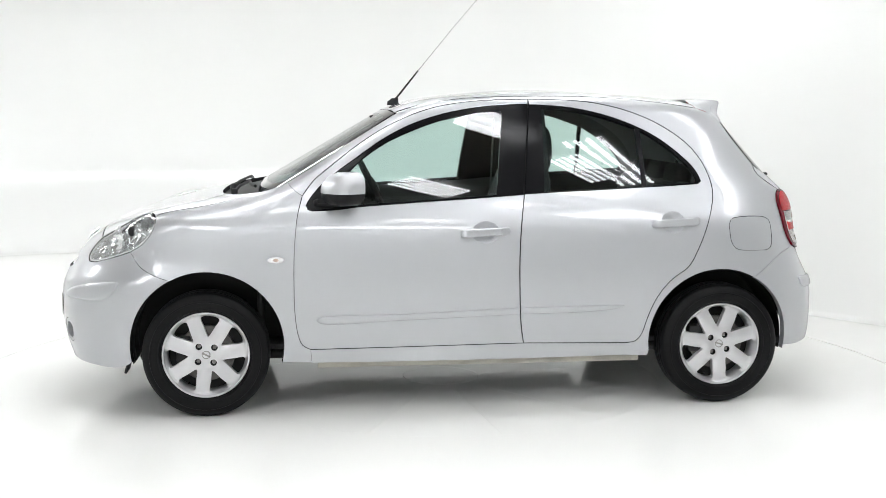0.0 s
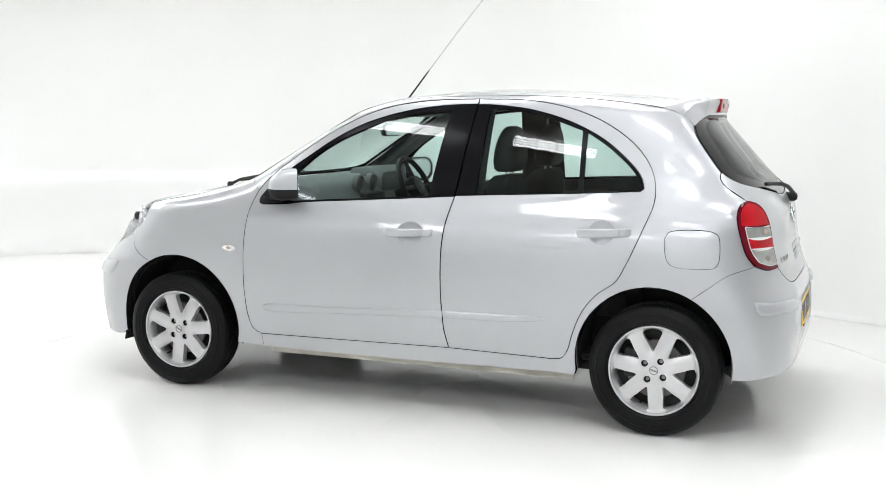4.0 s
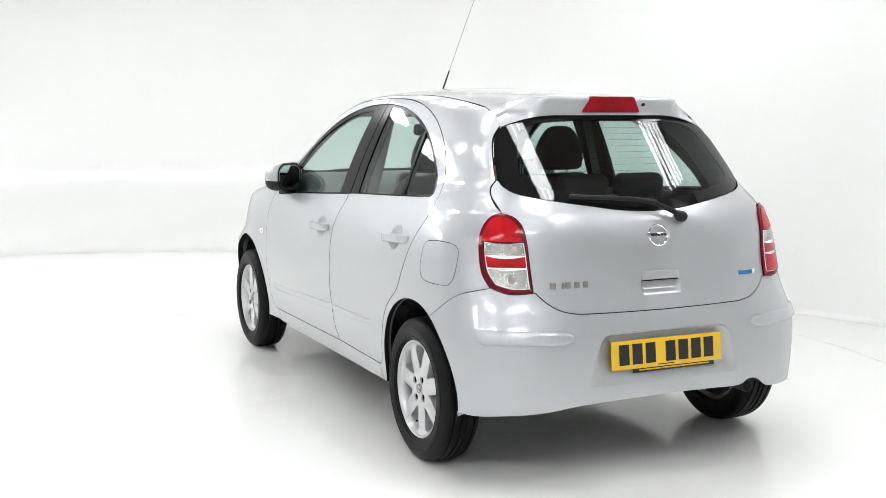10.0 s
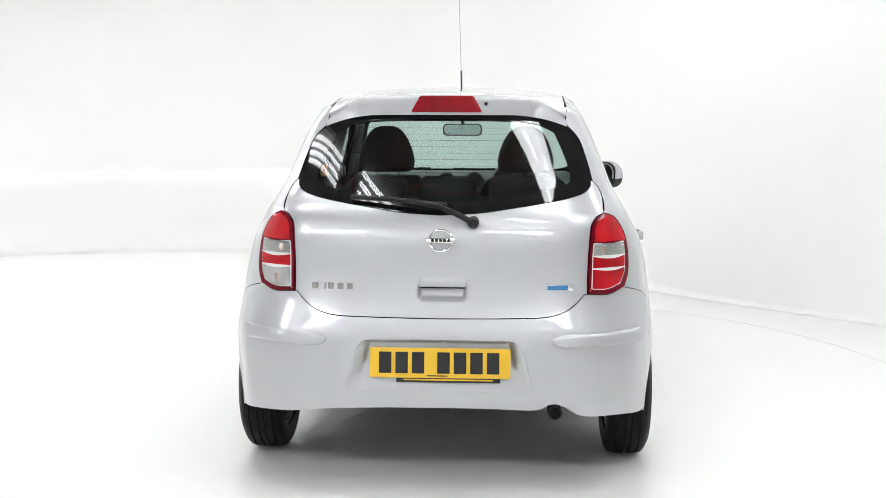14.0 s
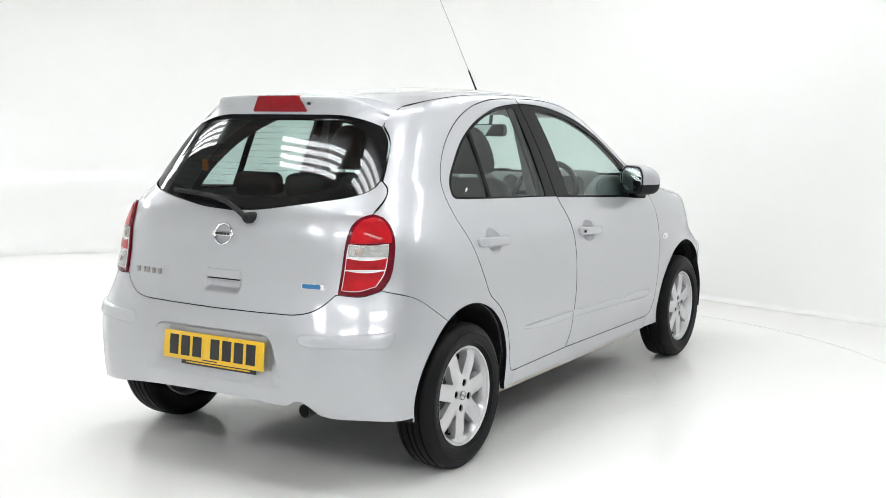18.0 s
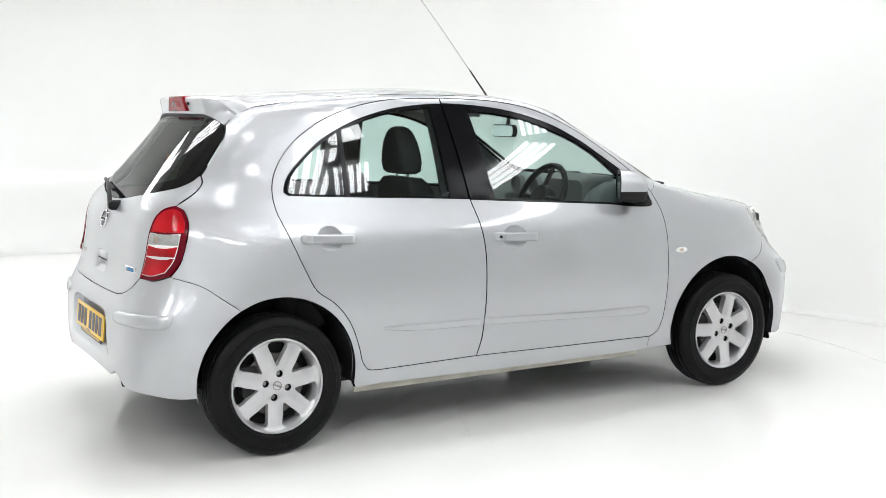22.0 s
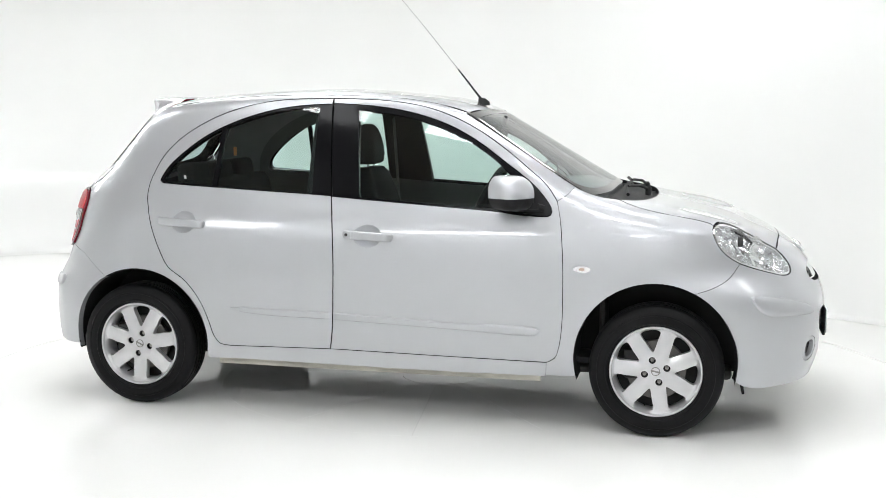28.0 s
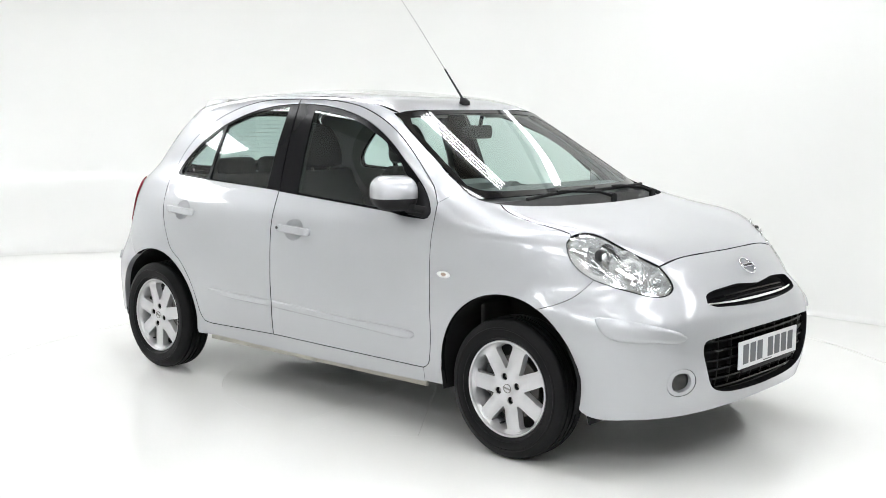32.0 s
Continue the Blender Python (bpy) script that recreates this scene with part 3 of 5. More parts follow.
TAIL_IN = snapped([(-1.690, .539, .737), (-1.675, .545, .814), (-1.660, .554, .919), (-1.634, .567, .991), (-1.605, .588, 1.018), (-1.571, .614, 1.028)], -1.0)
SEAM_R = side_pts([(-1.610, .755), (-1.520, .719), (-1.445, .665), (-1.381, .618)])
SILL_LOW = [(.742, .236), (.3, .232), (-.3, .234), (-.868, .240)]

def dent(cx, cz, rx, rz, depth):
    """A shallow rounded hollow in the flank."""
    def f(p):
        d = ((p[:, 0] - cx) / rx) ** 2 + ((p[:, 2] - cz) / rz) ** 2
        return -depth * np.clip(1 - d, 0, 1) ** 0.75
    return f


LAMP_OUT[-1] = LAMP_UP[0]
LAMP_LOW[0] = LAMP_UP[-1]
LAMP_LOW[-1] = LAMP_OUT[0]
SCREEN_LOW[0] = PILLAR_SEAM[0] = SCREEN_SIDE[-1]
SCREEN_LOW[-1] = HOOD_SHUT[-1]
PILLAR_SEAM[-1] = DOOR_F_UP[0]
SPOILER_SEAM[0] = ROOF_EDGE[-1]
SEAM_R[0] = TAIL_OUT[-1] = TAIL_LOW[0]

# doors
def oval(cx, cz, rx, rz, n=40):
    return np.array(side_pts([(cx + rx * math.cos(a), cz + rz * math.sin(a)) for a in np.linspace(0, 2 * math.pi, n, endpoint=False)]))


BOWL_F, BOWL_R = oval(-.073, .847, .066, .050), oval(-.980, .886, .058, .050)
FD = [place("front_door", panel_mesh("front_door", loop(DOOR_F_LOW, DOOR_F_UP, side_pts([(-.318, 1.468), (-.3135, 1.443)]), DLO_F_TOP, DLO_F_BOT, B_LOW, DOOR_BOTTOM), SIDE, flip=f, holes=[BOWL_F]), SILVER, car) for f in (False, True)]
RD = [place("rear_door", panel_mesh("rear_door", loop(REAR_UP, REAR_BOTTOM, list(reversed(B_LOW)), list(reversed(DLO_R_BOT)), list(reversed(DLO_R_TOP)), side_pts([(-.3195, 1.441), (-.318, 1.468)])), SIDE, flip=f, holes=[BOWL_R]), SILVER, car) for f in (False, True)]
both("handle_recess", BOWL_F, SIDE, SILVER, FD, "rounded hollow behind the handle", gap=-0.001, flange=0, step=0.008, relief=dent(-.073, .847, .0665, .0505, .019))
both("handle_recess", BOWL_R, SIDE, SILVER, RD, "rounded hollow behind the handle", gap=-0.001, flange=0, step=0.008, relief=dent(-.980, .886, .0585, .0505, .019))
GLASS_F = side_pts([(.640, .968), (.645, 1.050), (.561, 1.126), (.482, 1.198), (.376, 1.267), (.269, 1.315), (.135, 1.364), (0, 1.393), (-.109, 1.407), (-.185, 1.413)])
GLASS_F2 = side_pts([(-.185, 1.413), (-.162, 1.242), (-.135, 1.018)])
GLASS_F3 = side_pts([(-.135, 1.018), (.131, 1.001), (.396, .985), (.640, .968)])
gf = loop(GLASS_F, GLASS_F2, GLASS_F3)
both("window_frame", loop(DLO_F_TOP, DLO_F_BOT, side_pts([(-.264, 1.018), (-.3135, 1.443)])), SIDE, BLACK_TRIM, FD, "satin black window surround", holes=[gf], push=0.002, gap=0.001, step=0.05)
SHEET_F = smooth_sheet(SIDE, loop(DLO_F_TOP, DLO_F_BOT), 1, 1)
both("window", gf, SIDE, GLASS_SIDE, FD, "lightly tinted side window", push=0.006, flange=0, gap=-0.002, step=0.05, sheet=SHEET_F)
GLASS_R1 = side_pts([(-.381, 1.429), (-.543, 1.412), (-.678, 1.383), (-.838, 1.329)])
gr = loop(GLASS_R1, side_pts([(-.838, 1.329), (-.849, 1.054)]), side_pts([(-.849, 1.054), (-.667, 1.045), (-.366, 1.031)]), side_pts([(-.366, 1.031), (-.374, 1.230), (-.381, 1.429)]))
gq = loop(side_pts([(-.862, 1.319), (-.944, 1.270), (-1.049, 1.187), (-1.112, 1.117), (-1.124, 1.083), (-1.115, 1.071)]), side_pts([(-1.115, 1.071), (-.935, 1.060), (-.872, 1.056)]), side_pts([(-.872, 1.056), (-.862, 1.319)]))
both("window_frame", loop(DLO_R_TOP, DLO_R_BOT, side_pts([(-.272, 1.021), (-.3195, 1.441)])), SIDE, BLACK_TRIM, RD, "satin black window surround", holes=[gr, gq], push=0.002, gap=0.001, step=0.05)
SHEET_R = smooth_sheet(SIDE, loop(DLO_R_TOP, DLO_R_BOT), 1, 1)
both("window", gr, SIDE, GLASS_SIDE, RD, "lightly tinted side window", push=0.006, flange=0, gap=-0.002, step=0.05, sheet=SHEET_R)
both("quarter_window", gq, SIDE, GLASS_SIDE, RD, "small tinted quarter window", push=0.006, flange=0, gap=-0.002, step=0.05, sheet=SHEET_R)

# flanks
frame_loop = loop(DOOR_F_UP, REAR_UP, REAR_BOTTOM, DOOR_BOTTOM, side_pts([(.746, .302), (.742, .236)]), side_pts(SILL_LOW), side_pts([(-.868, .240), (-.876, .262)]),
                  arc(*ARCH_R, -9.5, 119), list(reversed(SEAM_R)), list(reversed(TAIL_OUT)), list(reversed(HATCH_UP)), list(reversed(GLASS_SIDE_R)), list(reversed(SPOILER_SEAM)),
                  list(reversed(ROOF_EDGE)), [ROOF_EDGE[0], SCREEN_SIDE[0]], SCREEN_SIDE, PILLAR_SEAM)
FLAP = loop(side_pts([(-1.257, .871), (-1.269, .896), (-1.299, .906), (-1.447, .904), (-1.476, .887), (-1.484, .853), (-1.483, .774), (-1.465, .751), (-1.430, .747), (-1.319, .750), (-1.286, .761), (-1.266, .792), (-1.257, .871)]))
panel("body_side", frame_loop, SIDE, SILVER, car, "silver flank with roof pillars and sill", holes=[FLAP], gap=0.001)
panel("body_side", frame_loop, SIDE, SILVER, car, "silver flank with roof pillars and sill", flip=True, gap=0.001)
panel("fuel_flap", FLAP, SIDE, SILVER, car, gap=0.0014)
wing_loop = loop(list(reversed(DOOR_F_LOW)), side_pts([(.746, .302), (.742, .240)]), side_pts([(.742, .240), (.872, .250)]), arc(*ARCH_F, 193, 62), list(reversed(SEAM_F)), LAMP_OUT, [LAMP_OUT[-1], HOOD_SHUT[0]], HOOD_SHUT, list(reversed(SCREEN_LOW)), PILLAR_SEAM)
both("front_wing", wing_loop, SIDE, SILVER, (car, car), gap=0.0006)
panel("roof", loop(ROOF_EDGE, top_pts([(-1.183, .480), (-1.19, .2), (-1.19, -.2), (-1.183, -.480)]), mirrored(ROOF_EDGE), top_pts([(.335, -.505), (.352, -.30), (.360, 0), (.352, .30), (.335, .505)])), TOP, SILVER, car, step=0.04)

# bonnet, windscreen, scuttle
hood_front = [LAMP_UP[-1]] + drop_top([(1.738, .356, .832), (1.753, .16, .838), (1.757, 0, .838)])
cowl_edge = drop_top([(1.037, .622, 1.023), (1.100, .560, 1.016), (1.140, .460, 1.012), (1.166, .30, 1.008), (1.178, .14, 1.006), (1.181, 0, 1.006)])
panel("bonnet", loop(hood_front[::-1], LAMP_UP[::-1], [LAMP_UP[0], HOOD_SHUT[0]], HOOD_SHUT, cowl_edge, mirrored(cowl_edge), mirrored(HOOD_SHUT), mirrored([LAMP_UP[0], HOOD_SHUT[0]]), mirrored(LAMP_UP[::-1]), mirrored(hood_front[::-1])), TOP, SILVER, car, step=0.04)
screen_top = ahead_pts([(.531, 1.401), (.45, 1.409), (.369, 1.414), (.19, 1.421), (0, 1.424)])
screen_base = [(.951, .645, 1.040), (.985, .55, 1.042), (1.0, .35, 1.044), (1.005, 0, 1.046)]
scr_half = (screen_top[::-1], SCREEN_SIDE, [(.840, .636, 1.076), (.883, .644, 1.056), (.951, .645, 1.040)], screen_base)
scr = loop(*scr_half, *[mirrored(s) for s in reversed(scr_half)])
inner_half = (ahead_pts([(0, 1.400), (.19, 1.398), (.369, 1.391), (.478, 1.382)]), ahead_pts([(.478, 1.382), (.522, 1.34), (.565, 1.23), (.598, 1.13), (.608, 1.095)]), ahead_pts([(.608, 1.095), (.57, 1.075), (.35, 1.066), (0, 1.066)]))
scr_in = loop(*inner_half, *[mirrored(s) for s in reversed(inner_half)])
SHEET_SCREEN = smooth_sheet(AHEAD, scr, 0, 1)
screen = panel("windscreen", scr_in, AHEAD, GLASS_FRONT, car, "green-tinted laminated windscreen", push=0.004, flange=0, gap=-0.002, step=0.03, sheet=SHEET_SCREEN)
panel("screen_border", scr, AHEAD, GLASS_BLACK, screen, "black printed border", holes=[scr_in], push=0.003, gap=0.001, step=0.06, flange=0.004, sheet=SHEET_SCREEN)
cow = loop(cowl_edge, mirrored(cowl_edge), mirrored([(1.037, .622, 1.023), (.951, .645, 1.037)]), [(.951, -.645, 1.037), (.985, -.55, 1.040), (1.0, -.35, 1.042), (1.005, 0, 1.043), (1.0, .35, 1.042), (.985, .55, 1.040), (.951, .645, 1.037)], [(.951, .645, 1.037), (1.037, .622, 1.023)])
panel("scuttle", cow, TOP, BLACK_PLASTIC, car, "black plastic scuttle panel", push=0.024, step=0.05, gap=0)

# front bumper with its openings
front_low = [(1.563, .785, .262), (1.590, .772, .242), (1.638, .750, .230), (1.747, .682, .233), (1.856, .531, .238), (1.901, .392, .242), (1.915, .193, .243), (1.918, 0, .242)]
bump_arch = arc(*ARCH_F, 62, -11.5)
half_f = (hood_front[::-1], LAMP_LOW, SEAM_F, bump_arch, [bump_arch[-1], front_low[0]], front_low)
UG = [(1.905, .385, .668), (1.89, .372, .690), (1.868, .33, .704), (1.877, .25, .714), (1.889, .15, .720), (1.897, .08, .715), (1.900, 0, .709)]
UG2 = [(1.945, 0, .640), (1.940, .13, .643), (1.925, .26, .648), (1.905, .355, .655), (1.905, .385, .668)]
ugrille = loop(UG, mirrored(UG), mirrored(UG2), UG2)
LG = [(1.968, 0, .550), (1.966, .18, .549), (1.938, .39, .538), (1.922, .450, .528), (1.920, .462, .500), (1.926, .445, .43), (1.930, .40, .345), (1.938, .33, .316), (1.940, .2, .300), (1.942, 0, .292)]
lgrille = loop(LG, mirrored(LG))
FOG_AT = [(1.880, .552, .432), (1.900, .512, .420), (1.908, .492, .380), (1.897, .505, .340), (1.870, .552, .324), (1.850, .588, .340), (1.846, .602, .380), (1.858, .590, .418)]
fogs = [np.array(curve(FOG_AT, 0.012, True)), np.array(curve(FOG_AT, 0.012, True)) * [1, -1, 1]]
front_bumper = panel("front_bumper", loop(*half_f, *[mirrored(s) for s in reversed(half_f)]), FAN_F, SILVER, car, holes=[ugrille, lgrille, *fogs], gap=0.0015, flange=0.03)

# tailgate, rear window, rear bumper
glass_low = back_pts([(.569, 1.146), (.567, 1.129), (.545, 1.105), (.497, 1.089), (.386, 1.069), (.278, 1.053), (.151, 1.035), (0, 1.026)])
hatch_low = back_pts([(.539, .737), (.510, .707), (.466, .676), (.402, .658), (.276, .652), (0, .648)])
half_t = (glass_low[::-1], HATCH_UP, TAIL_IN[::-1], hatch_low)


def pocket(p):
    """The hollow under the tailgate's handle."""
    ux = np.clip((0.092 - np.abs(p[:, 1] + 0.010)) / 0.012, 0, 1)
    uz = np.clip((p[:, 2] - 0.710) / 0.024, 0, 1) * np.clip((0.778 - p[:, 2]) / 0.012, 0, 1)
    return -0.020 * ux * uz


tailgate = panel("tailgate", loop(*half_t, *[mirrored(s) for s in reversed(half_t)]), BACK, SILVER, car, step=0.04, relief=pocket, fine=[(-.01, .748, .13, .012)])
glass_top = back_pts([(0, 1.405), (.243, 1.402), (.401, 1.386), (.488, 1.355)])
half_g = (glass_top, GLASS_SIDE_R, glass_low)
rear_in = loop(*[back_pts(s) for s in ([(0, 1.375), (.25, 1.372), (.37, 1.358), (.43, 1.33)], [(.43, 1.33), (.465, 1.25), (.49, 1.17), (.485, 1.145), (.46, 1.13)], [(.46, 1.13), (.36, 1.108), (.2, 1.082), (0, 1.072)],
    [(0, 1.072), (-.2, 1.082), (-.36, 1.108), (-.46, 1.13)], [(-.46, 1.13), (-.485, 1.145), (-.49, 1.17), (-.465, 1.25), (-.43, 1.33)], [(-.43, 1.33), (-.37, 1.358), (-.25, 1.372), (0, 1.375)])])
rear_outer = loop(*half_g, *[mirrored(s) for s in reversed(half_g)])
SHEET_REAR = smooth_sheet(BACK, rear_outer, 0, -1)
rear_window = panel("rear_window", rear_in, BACK, GLASS_REAR, car, "tinted heated rear window", push=0.004, flange=0, gap=-0.002, step=0.03, sheet=SHEET_REAR)
panel("window_border", rear_outer, BACK, GLASS_BLACK, rear_window, "black printed border", holes=[rear_in], push=0.003, gap=0.0015, step=0.06, flange=0.004, sheet=SHEET_REAR)
rear_arch = arc(*ARCH_R, 119, 190)
rear_low = [(-1.556, .790, .276), (-1.62, .760, .274), (-1.70, .660, .286), (-1.75, .520, .294), (-1.775, .40, .308), (-1.785, .2, .316), (-1.787, 0, .318)]
notch_low = [(-1.556, .790, .276), (-1.62, .760, .274), (-1.70, .660, .286), (-1.75, .535, .289), (-1.765, .500, .299), (-1.775, .465, .324), (-1.78, .430, .338), (-1.785, .400, .334), (-1.787, .383, .320), (-1.787, .36, .314), (-1.787, .2, .317), (-1.787, 0, .318)]
half_r = (hatch_low[::-1], TAIL_LOW[::-1], SEAM_R, rear_arch, [rear_arch[-1], rear_low[0]], rear_low)
REC = [(-1.79, 0, .573), (-1.79, .255, .573), (-1.792, .285, .564), (-1.794, .306, .537), (-1.797, .341, .409), (-1.80, .345, .385), (-1.80, .30, .380), (-1.80, 0, .378)]
recess = loop(REC, mirrored(REC))
half_n = half_r[:-1] + (notch_low,)
rear_bumper = panel("rear_bumper", loop(*half_r, *[mirrored(s) for s in reversed(half_n)]), FAN_R, SILVER, car, holes=[recess], gap=0.001, flange=0.03, shade_edge=False)


def hollow(p):
    """Deep under its upper edge, running out below and to the sides."""
    y, z = np.abs(p[:, 1]), p[:, 2]
    side = np.clip((0.308 + (0.537 - z) * 0.273 - y) / 0.048, 0, 1)
    return -0.034 * side * np.clip((0.573 - z) / 0.010, 0, 1) * np.clip((z - 0.380) / 0.11, 0, 1)


panel("plate_recess", recess, FAN_R, SILVER, rear_bumper, gap=-0.0006, flange=0, step=0.011, relief=hollow)

# spoiler on the roof's rear edge
def spoiler_mesh():
    """Runs on from the roof, stands proud of the glass in the middle and sinks into the pillars at its ends."""
    bm = bmesh.new()
    rows = []
    for y in np.linspace(-0.4835, 0.4835, 49):
        t = abs(y) / 0.4835
        k = min(max((t - 0.66) / 0.34, 0), 1)
        s = 1 - k * k * (3 - 2 * k)
        lip = back_pts([(y, 1.398 - 0.046 * max(0, (t - 0.5) / 0.5) ** 2.2)])[0]
        tip_z = lip[2] + 0.043 + 0.027 * s
        on_skin = back_pts([(y, tip_z)])[0][0]
        xe = on_skin + (lip[0] - 0.024 - on_skin) * s
        base = top_pts([(-1.184, y)])[0]
        row = []
        for u in np.linspace(0, 1, 11):
            x = base[0] + (xe - base[0]) * u
            line = base[2] + (tip_z - base[2]) * u + 0.008 * math.sin(math.pi * u)
            skin = top_pts([(max(x, on_skin), y)])[0][2]
            row.append((x, y, skin + (max(line, skin) - skin) * s + 0.001))
        row += [(xe - 0.004 * s, y, tip_z - 0.004), (xe - 0.006 * s, y, tip_z - 0.012)]
        for v in (0.35, 0.7, 1.0):
            z = tip_z - 0.012 + (lip[2] - 0.002 - tip_z + 0.012) * v
            low = back_pts([(y, z)])[0][0] - 0.003
            row.append((low + (xe - 0.006 + (lip[0] - 0.010 - xe) * v - low) * s, y, z))
        row.append((lip[0] + 0.03, y, lip[2] - 0.004))
        rows.append([bm.verts.new(q) for q in row])
    for a, b in zip(rows, rows[1:]):
        for j in range(len(a) - 1):
            bm.faces.new((a[j], b[j], b[j + 1], a[j + 1]))
    return bm


spoiler = part("spoiler", spoiler_mesh(), SILVER, car, "body-coloured roof spoiler")

# wheels
def flat_plate(outer, holes, front_at, depth, step=0.014):
    """A plate with openings, dished by front_at(points), with walls of the given depth along +y's back."""
    edge = np.concatenate([outer, *holes])
    g = np.stack(np.meshgrid(np.arange(-0.2, 0.2, step), np.arange(-0.2, 0.2, step)), -1).reshape(-1, 2)
    keep = within_loop(g, outer)
    for h in holes:
        keep &= ~within_loop(g, h)
    g = g[keep]
    near = np.array([np.min(np.sum((edge - q) ** 2, 1)) for q in g])
    g = g[near > (0.5 * step) ** 2]
    es, k = [], 0
    for f in (outer, *holes):
        es += [(k + i, k + (i + 1) % len(f)) for i in range(len(f))]
        k += len(f)
    v2, _, tris, *_ = geometry.delaunay_2d_cdt([Vector(q) for q in np.concatenate([edge, g])], es, [], 0, 1e-7)
    v2 = np.array([tuple(q) for q in v2])
    tris = [t for t in tris if len(t) == 3]
    c = v2[np.array(tris)].mean(1)
    keep = within_loop(c, outer)
    for h in holes:
        keep &= ~within_loop(c, h)
    bm = bmesh.new()
    d = front_at(v2)
    vs = [bm.verts.new((q[0], dd, q[1])) for q, dd in zip(v2, d)]
    for t, ok in zip(tris, keep):
        if ok:
            bm.faces.new([vs[i] for i in t])
    rim = [e for e in bm.edges if len(e.link_faces) == 1]
    back = {}
    for e in rim:
        for v in e.verts:
            if v not in back:
                r = math.hypot(v.co.x, v.co.z)
                back[v] = bm.verts.new((v.co.x * 0.985, v.co.y - depth, v.co.z * 0.985))
    for e in rim:
        a, b = e.verts
        bm.faces.new((a, b, back[b], back[a]))
    for v in [v for v in bm.verts if not v.link_faces]:
        bm.verts.remove(v)
    return bm


def wheel_window(mid):
    """One opening between two spokes."""
    pts = []
    for r, a in ((0.082, 0), (0.100, 6.5), (0.130, 11.0), (0.155, 14.0), (0.173, 14.5), (0.1785, 10), (0.180, 0), (0.1785, -10), (0.173, -14.5), (0.155, -14.0), (0.130, -11.0), (0.100, -6.5)):
        t = radians(mid + a)
        pts.append((r * math.cos(t), r * math.sin(t), 0))
    return np.array(curve(pts, 0.008, True))[:, :2]


def build_wheel(spin, bolt):
    """A wheel about the origin, its outer face towards +y."""
    hub = new("wheel")
    tyre_prof = [(0.196, 0.062), (0.203, 0.075), (0.211, 0.081), (0.2125, 0.0838), (0.217, 0.0842), (0.2185, 0.0832), (0.235, 0.0873), (0.246, 0.0868), (0.2475, 0.0882), (0.2535, 0.0874), (0.255, 0.0848), (0.270, 0.079), (0.281, 0.071), (0.287, 0.064), (0.2895, 0.055),
                 (0.291, 0.046), (0.284, 0.045), (0.284, 0.038), (0.2915, 0.037), (0.292, 0.014), (0.284, 0.013), (0.284, 0.005), (0.292, 0.004),
                 (0.292, -0.010), (0.284, -0.011), (0.284, -0.019), (0.292, -0.020), (0.2915, -0.043), (0.284, -0.044), (0.284, -0.051), (0.290, -0.052), (0.286, -0.066), (0.270, -0.079), (0.235, -0.0875), (0.203, -0.075), (0.196, -0.062)]
    part("tyre", lathe(tyre_prof, 96, closed=True), RUBBER, hub, "black rubber tyre with grooved tread")
    bm = bmesh.new()
    for i in range(90):
        for off, w, tl in ((0.053, 0.014, 8), (-0.053, 0.014, -8)):
            a = 360 * i / 90 + (2 if off < 0 else 0)
            m = pose(0, 0, 0, 0, a, 0) @ pose(0.2858, off, 0, 0, 0, tl)
            b = bmesh.ops.create_cube(bm, size=1, matrix=m @ Matrix.Diagonal((0.006, w, 0.0035, 1)))
    part("tread", bm, RUBBER, hub, smooth=False)["kind"] = "stuff"
    part("rim", lathe([(0.196, 0.066), (0.200, 0.070), (0.1975, 0.073), (0.192, 0.072), (0.189, 0.066), (0.187, 0.050), (0.182, 0.010), (0.178, -0.05), (0.19, -0.07), (0.196, -0.066), (0.184, -0.05), (0.187, 0.0), (0.192, 0.05)], 72, closed=True), ALLOY, hub, "silver alloy rim")
    outer = np.array([(0.1885 * math.cos(t), 0.1885 * math.sin(t)) for t in np.linspace(0, 2 * math.pi, 72, endpoint=False)])
    bolts = [(0.05 * math.cos(radians(bolt + 90 * i)), 0.05 * math.sin(radians(bolt + 90 * i))) for i in range(4)]
    holes = [wheel_window(-90 + spin + 360 / 14 + 360 / 7 * i) for i in range(7)]
    holes += [np.array([(bx + 0.0155 * math.cos(t), bz + 0.0155 * math.sin(t)) for t in np.linspace(0, 2 * math.pi, 14, endpoint=False)]) for bx, bz in bolts]

    def dish(q):
        r = np.hypot(q[:, 0], q[:, 1])
        lip = np.clip((r - 0.180) / 0.008, 0, 1)
        turn = (np.degrees(np.arctan2(q[:, 1], q[:, 0])) + 90 - spin) % (360 / 7)
        off = np.minimum(turn, 360 / 7 - turn) / 18
        crown = 0.010 * np.clip(off, 0, 1) ** 2 * np.clip((r - 0.06) / 0.03, 0, 1)
        return 0.064 - 0.010 * np.clip((r - 0.09) / 0.09, 0, 1) ** 1.5 - 0.006 * (1 - np.clip(r / 0.07, 0, 1)) + 0.008 * lip - crown * (1 - lip)
    part("spokes", flat_plate(outer, holes, dish, 0.034, 0.009), ALLOY, hub, "seven-spoke silver alloy centre")
    part("centre_cap", lathe([(0.027, 0.050), (0.024, 0.060), (0.026, 0.0625), (0.012, 0.0632), (0.0, 0.0634)][:4], 28), ALLOY, hub)
    part("cap_badge", box((0.042, 0.003, 0.007), (0, 0.0645, 0), 0.001, rot=(0, -spin - 20, 0)), STEEL, hub)
    part("cap_ring", lathe([(0.0195, 0.0625), (0.0188, 0.0652), (0.0165, 0.0652), (0.0158, 0.0625)], 28, closed=True), STEEL, hub)
